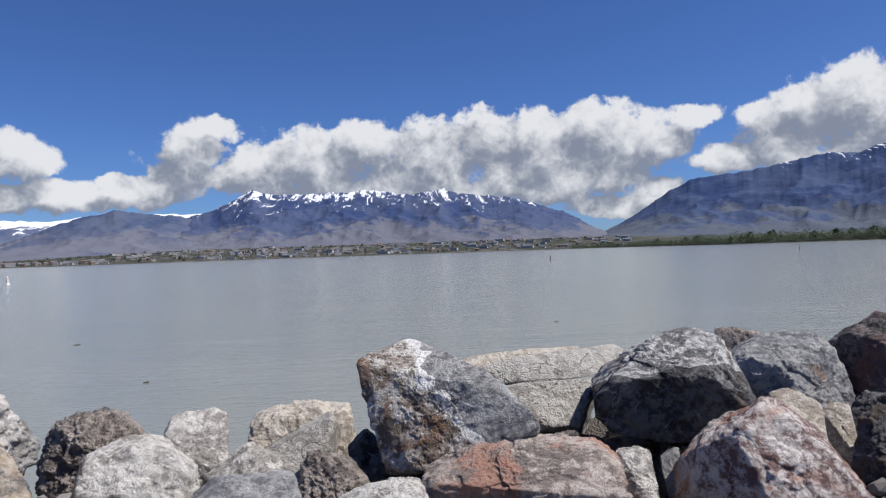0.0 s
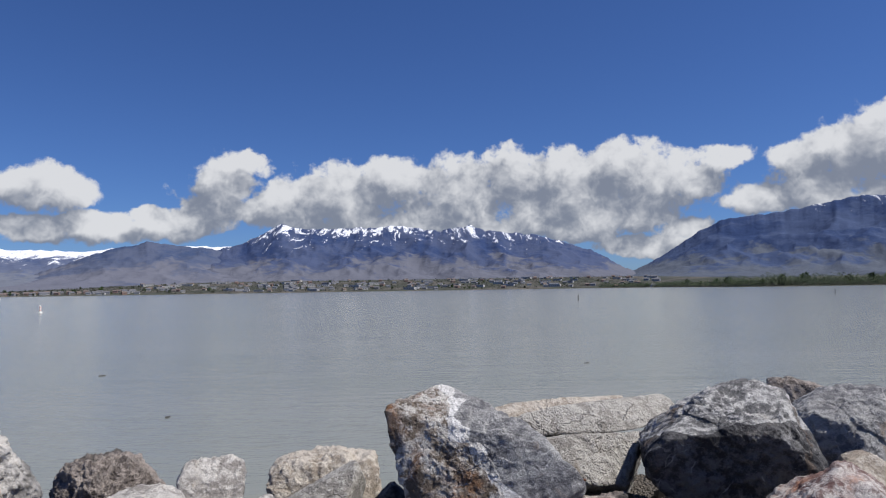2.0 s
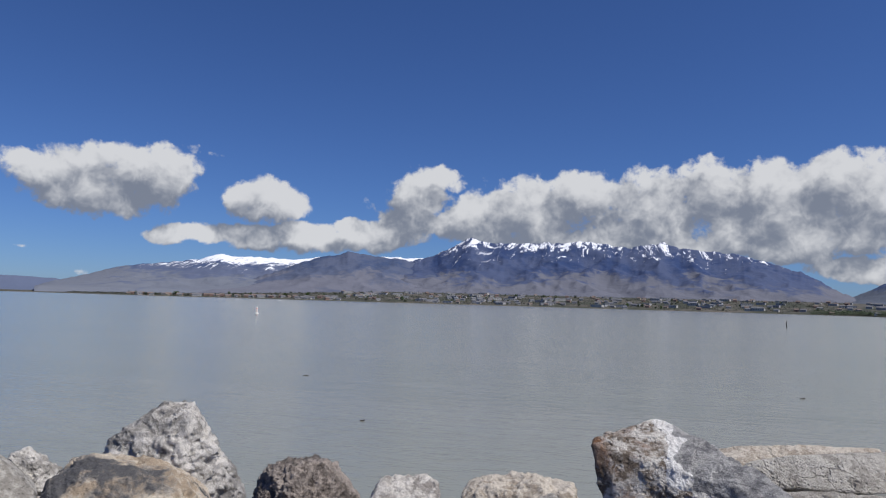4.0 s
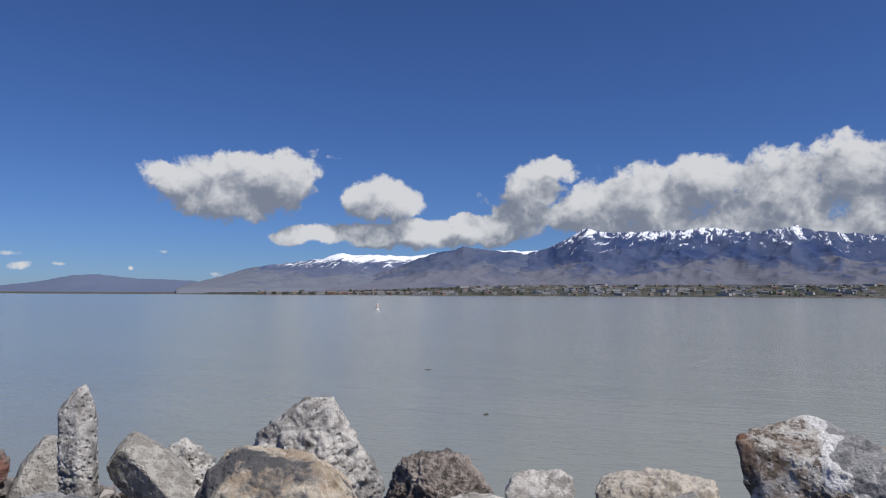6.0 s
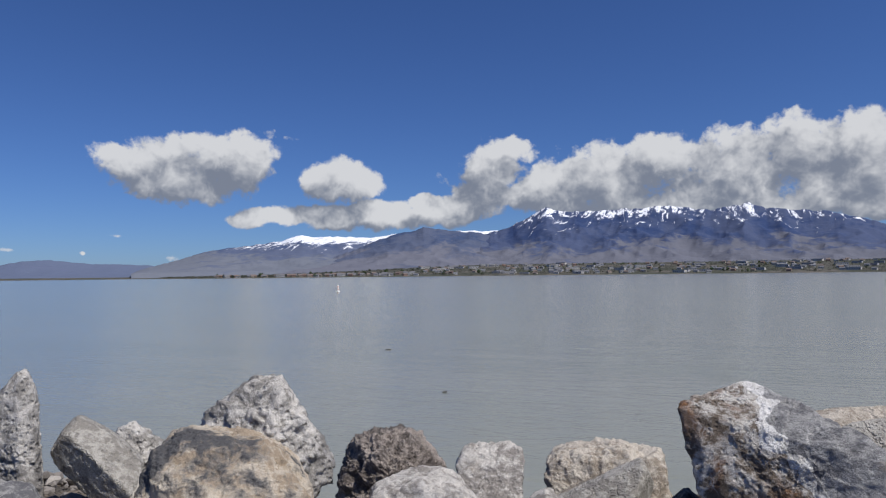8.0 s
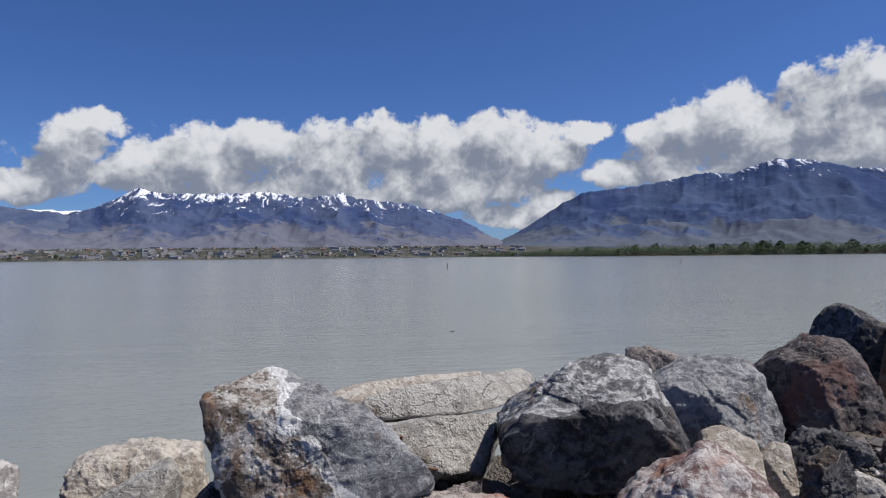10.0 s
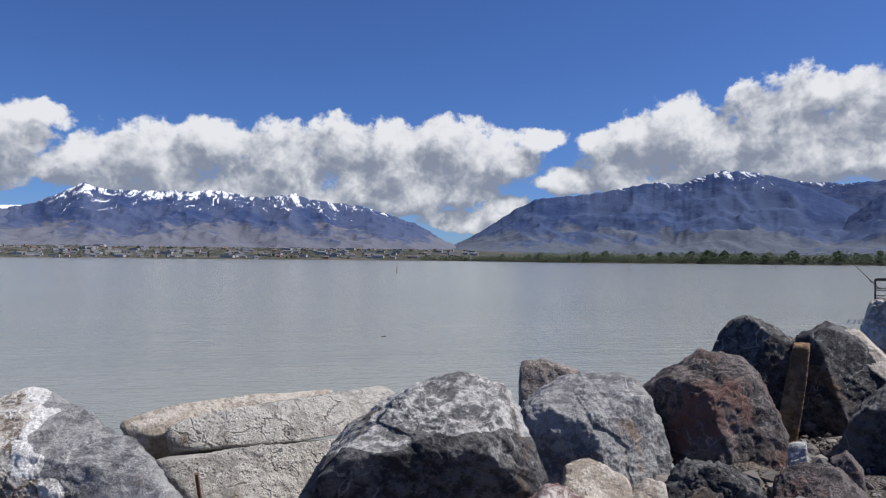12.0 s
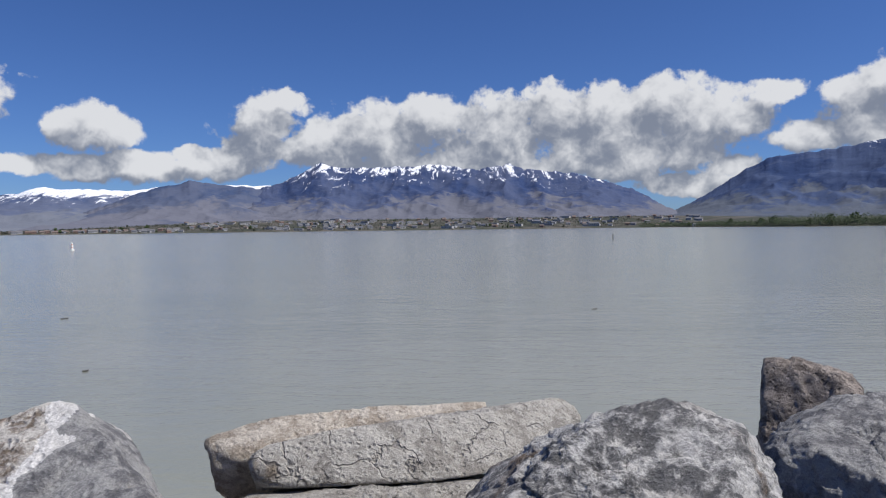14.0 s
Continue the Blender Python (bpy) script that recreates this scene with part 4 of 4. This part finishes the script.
# ---- rusted bars that stick out of the broken concrete ----
bars = tagged(new("rebar"), "rusty bent reinforcing bars in the broken concrete", "rebar")
bars.location = (0.98, 5.98, 1.45)
part("bar", rod(rod(bmesh.new(), (0, 0.3, 0.02), (0.0, -0.05, 0.16), 0.011), (0, -0.05, 0.16), (-0.02, -0.12, 0.36), 0.011), RUST, bars)
part("bar", rod(rod(bmesh.new(), (-0.12, 0.2, 0.10), (0.02, -0.06, 0.13), 0.010), (0.02, -0.06, 0.13), (0.24, -0.07, 0.10), 0.010), RUST, bars)


# ---- floating markers ----
def marker_buoy(at):
    """White regulatory buoy with two orange bands and a round collar."""
    buoy = tagged(new("marker_buoy"), "white marker buoy with orange bands on the water", "buoy")
    buoy.location = at
    bm = rod(bmesh.new(), (0, 0, -0.6), (0, 0, 1.15), 0.19, 0.17, 20)
    rod(bm, (0, 0, 1.15), (0, 0, 1.32), 0.17, 0.08, 20)
    part("body", bm, BUOY_WHITE, buoy)
    part("collar", rod(bmesh.new(), (0, 0, -0.1), (0, 0, 0.2), 0.40, 0.33, 20), BUOY_WHITE, buoy)
    for z in (0.45, 0.95):
        part("band", rod(bmesh.new(), (0, 0, z), (0, 0, z + 0.1), 0.195, 0.192, 20), BUOY_RED, buoy, "orange band")
    return buoy


def marker_post(at, high):
    post = tagged(new("marker_post"), "thin dark marker post standing in the lake", "post", "lake marker posts")
    post.location = at
    part("pole", rod(bmesh.new(), (0, 0, -1.5), (0, 0, high), 0.11, 0.09, 12), POST_DARK, post)
    part("cap", rod(bmesh.new(), (0, 0, high), (0, 0, high + 0.12), 0.15, 0.06, 12), POST_DARK, post)
    return post


marker_buoy((-71.8, 122.0, 0))
marker_post((28.6, 164.0, 0), 1.25)
marker_post((111.7, 209.7, 0), 1.2)
marker_post((236.0, 297.0, 0), 1.3)

# ---- driftwood on the water ----
for at, long_, turn in (((-13.1, 26.8, 0.0), 0.24, 0.2), ((-6.95, 17.8, 0.0), 0.12, 0.0), ((5.5, 29.1, 0.0), 0.22, 0.3)):
    bm = rod(bmesh.new(), (-long_ / 2, 0, 0.005), (long_ / 2, 0.03, 0.02), 0.022, 0.012, 9)
    rod(bm, (0, 0.01, 0.01), (long_ * .3, 0.10, 0.03), 0.012, 0.006, 7)
    me = bpy.data.meshes.new("driftwood")
    bm.to_mesh(me), bm.free()
    me.materials.append(DRIFT)
    stick = tagged(new("driftwood", me), "dark wet stick drifting on the lake", "driftwood", "floating sticks")
    stick.matrix_world = pose(*at, 0, 0, math.degrees(turn))

# ---- fishing pier: deck on piles, steel railing, a folding chair and two rods ----
PIER_A, PIER_B = Vector((30.7, 31.3, 0)), Vector((43.4, 18.6, 0))
along = (PIER_B - PIER_A).normalized()
across = Vector((-along.y, along.x, 0))
pier = tagged(new("fishing_pier"), "dark steel fishing pier with railings over the lake", "pier")
pier.matrix_world = Matrix.Translation(PIER_A) @ Matrix.Rotation(math.atan2(along.y, along.x), 4, "Z")
LONG, WIDE, DECK_Z, RAIL = (PIER_B - PIER_A).length, 3.0, 1.12, 1.08
part("deck", box(bmesh.new(), (LONG / 2, WIDE / 2, DECK_Z - .03), (LONG, WIDE, .06), 0, .008), DECK, pier, "weathered deck")
for y in (0.0, WIDE):
    part("beam", box(bmesh.new(), (LONG / 2, y, DECK_Z - .20), (LONG + .1, .12, .30), 0, .01), STEEL, pier)
for i in range(4):
    for y in (.3, WIDE - .3):
        part("pile", rod(bmesh.new(), (1.0 + i * 5, y, -2.5), (1.0 + i * 5, y, DECK_Z - .1), .14, None, 14), STEEL, pier)
n_posts = 11
for y in (0.0, WIDE):
    for i in range(n_posts):
        x = LONG * i / (n_posts - 1)
        part("post", box(bmesh.new(), (x, y, DECK_Z + RAIL / 2), (.07, .07, RAIL), 0, .006), STEEL, pier)
    for z, thick in ((RAIL, .09), (.58, .05), (.18, .05)):
        part("rail", box(bmesh.new(), (LONG / 2, y, DECK_Z + z), (LONG, .06, thick), 0, .008), STEEL, pier)
for z, thick in ((RAIL, .09), (.58, .05), (.18, .05)):
    part("rail", box(bmesh.new(), (0, WIDE / 2, DECK_Z + z), (.06, WIDE, thick), 0, .008), STEEL, pier)

chair = tagged(new("folding_chair"), "dark fabric folding camp chair on the pier", "chair")
chair.matrix_world = Matrix.Translation(PIER_A + along * 3.1 + across * 1.5 + Vector((0, 0, DECK_Z))) @ Matrix.Rotation(math.atan2(along.y, along.x) + 2.6, 4, "Z")
part("seat", box(bmesh.new(), (0, 0, .44), (.5, .48, .035), 0, .012), PLASTIC, chair)
bm = box(bmesh.new(), (0, .27, .98), (.5, .04, .5), 0, .015)
part("backrest", bm, PLASTIC, chair)
for sx in (-1, 1):
    part("leg", rod(bmesh.new(), (sx * .24, -.24, 0), (sx * .24, .25, .80), .014), STEEL, chair)
    part("leg", rod(bmesh.new(), (sx * .26, .26, 0), (sx * .26, -.22, .62), .014), STEEL, chair)
    part("upright", rod(bmesh.new(), (sx * .24, .25, .44), (sx * .24, .28, 1.22), .013), STEEL, chair)
    part("armrest", box(bmesh.new(), (sx * .27, 0, .64), (.05, .46, .025), 0, .008), PLASTIC, chair)


def fishing_rod(base, lean, turn, long_):
    rod_ = tagged(new("fishing_rod"), "thin fishing rod propped on the pier railing", "fishing rod", "fishing rods")
    rod_.matrix_world = Matrix.Translation(base) @ Matrix.Rotation(turn, 4, "Z") @ Matrix.Rotation(lean, 4, "Y")
    part("blank", rod(bmesh.new(), (0, 0, .3), (0, 0, long_), .02, .008), ROD, rod_)
    part("grip", rod(bmesh.new(), (0, 0, -.1), (0, 0, .35), .025, .022), PLASTIC, rod_)
    bm = rod(bmesh.new(), (-.02, -.06, .42), (-.02, .06, .42), .05, None, 14)
    part("reel", rod(bm, (-.02, 0, .36), (-.06, .09, .30), .012), STEEL, rod_)
    return rod_


face = math.atan2(along.y, along.x)
fishing_rod(PIER_A + along * 0.1 + Vector((0, 0, DECK_Z + .75)), -0.75, face, 2.6)
fishing_rod(PIER_A + along * 1.5 + Vector((0, 0, DECK_Z + .75)), -0.70, face, 2.4)
fishing_rod(PIER_A + along * 3.6 + across * .4 + Vector((0, 0, DECK_Z + .55)), -1.2, face, 2.2)


# ---- trees of the far shore ----
def crown_mesh(name, seed, tall, wide, lumps, mat):
    """A crown of many small leaf clumps with gaps and an uneven outline."""
    dice = random.Random(seed)
    verts, faces = [], []
    for _ in range(lumps):
        u, w = dice.uniform(0, 2 * math.pi), dice.random() ** 0.5
        h = dice.random()
        r = wide * w * (math.sin(math.pi * (0.12 + 0.80 * h)) ** 0.7) * dice.uniform(.7, 1.1)
        c = Vector((r * math.cos(u), r * math.sin(u), tall * (0.16 + 0.84 * h)))
        for _ in range(9):
            s = tall * dice.uniform(.03, .06)
            o = c + Vector((dice.gauss(0, 1), dice.gauss(0, 1), dice.gauss(0, .8))) * tall * .045
            a = Vector((dice.gauss(0, 1), dice.gauss(0, 1), dice.gauss(0, 1))).normalized()
            b_ = a.orthogonal().normalized()
            n = a.cross(b_)
            k = len(verts)
            verts += [o + a * s, o + b_ * s * .8, o - a * s, o - b_ * s * .8 + n * s * .5]
            faces += [(k, k + 1, k + 2), (k, k + 2, k + 3)]
    me = bpy.data.meshes.new(name)
    me.from_pydata([tuple(v) for v in verts], [], faces)
    me.materials.append(mat)
    return me


def tree(seed, tall, wide, mat, label):
    root = tagged(new("tree"), label, "tree", "trees along the far shore")
    bm = rod(bmesh.new(), (0, 0, -.3), (0, 0, tall * .45), tall * .03, tall * .018, 8)
    for i in range(5):
        u = i * 2.4 + seed
        rod(bm, (0, 0, tall * (.22 + .05 * i)), (math.cos(u) * wide * .6, math.sin(u) * wide * .6, tall * (.5 + .08 * i)), tall * .012, tall * .004, 6)
    part("trunk", bm, BARK, root)
    crown = new("crown", crown_mesh("crown", seed, tall, wide, 70, mat))
    crown.parent = root
    return root


KINDS = [tree(11, 10, 4.2, LEAF[0], "green cottonwood tree on the far lake shore"), tree(23, 7.5, 4.0, LEAF[1], "pale green willow tree on the far lake shore"),
         tree(37, 8.5, 3.4, LEAF[2], "dark green tree on the far lake shore"), tree(41, 12, 4.6, LEAF[0], "tall green cottonwood tree on the far lake shore")]
dice = random.Random(8)


def tree_spot(az, back):
    r = shore_radius(az) + back
    return polar(az, r, shore_rise(az, back))


used = [False] * len(KINDS)
plan = []
for _ in range(165):
    az = 12.5 + 48 * dice.random()
    grow = 0.65 + 0.45 * ease((az - 18) / 14) + dice.uniform(-.15, .25)
    plan.append((az, dice.uniform(6, 90), grow * (1.5 if dice.random() < .12 else 1.0), dice.choice((0, 0, 1, 2))))
for az in (30.3, 33.6, 34.2, 35, 36.4, 45, 46.2, 47.5, 50.2, 50.8, 51.4):
    plan.append((az, 25, 1.2 + dice.uniform(0, .4), 3))
for _ in range(115):
    az = -41 + 54 * dice.random()
    plan.append((az, dice.uniform(8, 520), dice.uniform(.6, 1.2), dice.choice((0, 1, 2, 2))))
for az, back, grow, kind in plan:
    m = Matrix.Translation(tree_spot(az, back)) @ Matrix.Rotation(dice.uniform(0, 6.28), 4, "Z")
    if used[kind]:
        twin = copy_thing(KINDS[kind], m)
    else:
        twin, used[kind] = KINDS[kind], True
        twin.matrix_world = m
    twin.scale = (grow * dice.uniform(.9, 1.3), grow * dice.uniform(.9, 1.3), grow)

# low brush and woods behind the shore
verts, faces = [], []
for _ in range(8000):
    az = -44 + 108 * dice.random()
    near = az > 14
    back = dice.uniform(3, 590) if not near else dice.uniform(3, 160) ** 1.0
    x, y, z = tree_spot(az, back)
    for _ in range(7):
        s = dice.uniform(.5, 1.5)
        o = Vector((x + dice.gauss(0, 3.2), y + dice.gauss(0, 3.2), z + dice.uniform(0, 3.6)))
        a = Vector((dice.gauss(0, 1), dice.gauss(0, 1), dice.gauss(0, 1))).normalized()
        b_ = a.orthogonal().normalized()
        k = len(verts)
        verts += [o + a * s, o + b_ * s, o - a * s, o - b_ * s]
        faces += [(k, k + 1, k + 2), (k, k + 2, k + 3)]
brush = mesh_object("brush", verts, faces, LEAF[3], False)
verts, faces = [], []
for _ in range(7000):
    az = 11.5 + 51 * dice.random()
    x, y, z = tree_spot(az, dice.uniform(3, 40))
    high = (12.0 + 4.0 * ease((az - 16) / 14)) * (0.75 + 0.6 * abs(noise.noise((az * 1.3, 0.4, 0)))) * dice.uniform(.5, 1.3)
    for _ in range(8):
        s = dice.uniform(.4, 1.1)
        o = Vector((x + dice.gauss(0, 3), y + dice.gauss(0, 3), z + high * dice.random()))
        a = Vector((dice.gauss(0, 1), dice.gauss(0, 1), dice.gauss(0, 1))).normalized()
        b_ = a.orthogonal().normalized()
        k = len(verts)
        verts += [o + a * s, o + b_ * s, o - a * s, o - b_ * s]
        faces += [(k, k + 1, k + 2), (k, k + 2, k + 3)]
hedge = mesh_object("willow_brush", verts, faces, LEAF[2], False)
tagged(hedge, "dense dark green willow brush along the nearer shore", "brush", kind="stuff")
tagged(brush, "low green brush and woods along the far shore", "brush", kind="stuff")


# ---- town on the far shore ----
def house(kind, wide, deep, high, wall, roof):
    ob = tagged(new(kind), "small far building with pale walls in the lakeside town" if wall is WALLS[0] else "small far building in the lakeside town", "building", "far town buildings")
    part("wall", box(bmesh.new(), (0, 0, high / 2), (wide, deep, high)), wall, ob)
    bm = bmesh.new()
    if kind == "warehouse":
        box(bm, (0, 0, high + .3), (wide + .6, deep + .6, .6))
    else:
        w, d, e = wide / 2 + .5, deep / 2 + .5, high
        v = [bm.verts.new(c) for c in ((-w, -d, e), (w, -d, e), (w, d, e), (-w, d, e), (-w, 0, e + deep * .32), (w, 0, e + deep * .32))]
        for f in ((0, 1, 5, 4), (2, 3, 4, 5), (0, 4, 3), (1, 2, 5), (0, 3, 2, 1)):
            bm.faces.new([v[i] for i in f])
    part("roof", bm, roof, ob)
    count = 3 if kind == "house" else 6
    for i in range(count):
        x = wide * ((i + .5) / count - .5)
        part("window", box(bmesh.new(), (x, -deep / 2 - .02, high * .55), (wide / count * .45, .08, high * .3)), PANE, ob)
    return ob


TYPES = [house("house", 13, 9, 5.2, WALLS[0], ROOFS[0]), house("house", 11, 9, 4.6, WALLS[1], ROOFS[1]), house("house", 15, 10, 5.5, WALLS[2], ROOFS[0]),
         house("house", 12, 9, 5.8, WALLS[3], ROOFS[1]), house("warehouse", 34, 18, 7.0, WALLS[0], ROOFS[2]), house("warehouse", 26, 16, 6.0, WALLS[2], ROOFS[2])]
placed = [False] * len(TYPES)
for i in range(330):
    az = -40 + 56 * dice.random() ** 0.85
    kind = dice.choice((0, 0, 1, 2, 3, 0, 4, 5)) if az > -26 else dice.choice((0, 1, 2, 3))
    if az > 14:
        kind = dice.choice((0, 1, 2))
    back = dice.uniform(15, 560) if az > -24 else dice.uniform(10, 160)
    r = shore_radius(az) + back
    m = Matrix.Translation(polar(az, r, shore_rise(az, back) - 0.3)) @ Matrix.Rotation(radians(-az) + dice.uniform(-.5, .5), 4, "Z")
    if placed[kind]:
        copy_thing(TYPES[kind], m)
    else:
        placed[kind] = True
        TYPES[kind].matrix_world = m
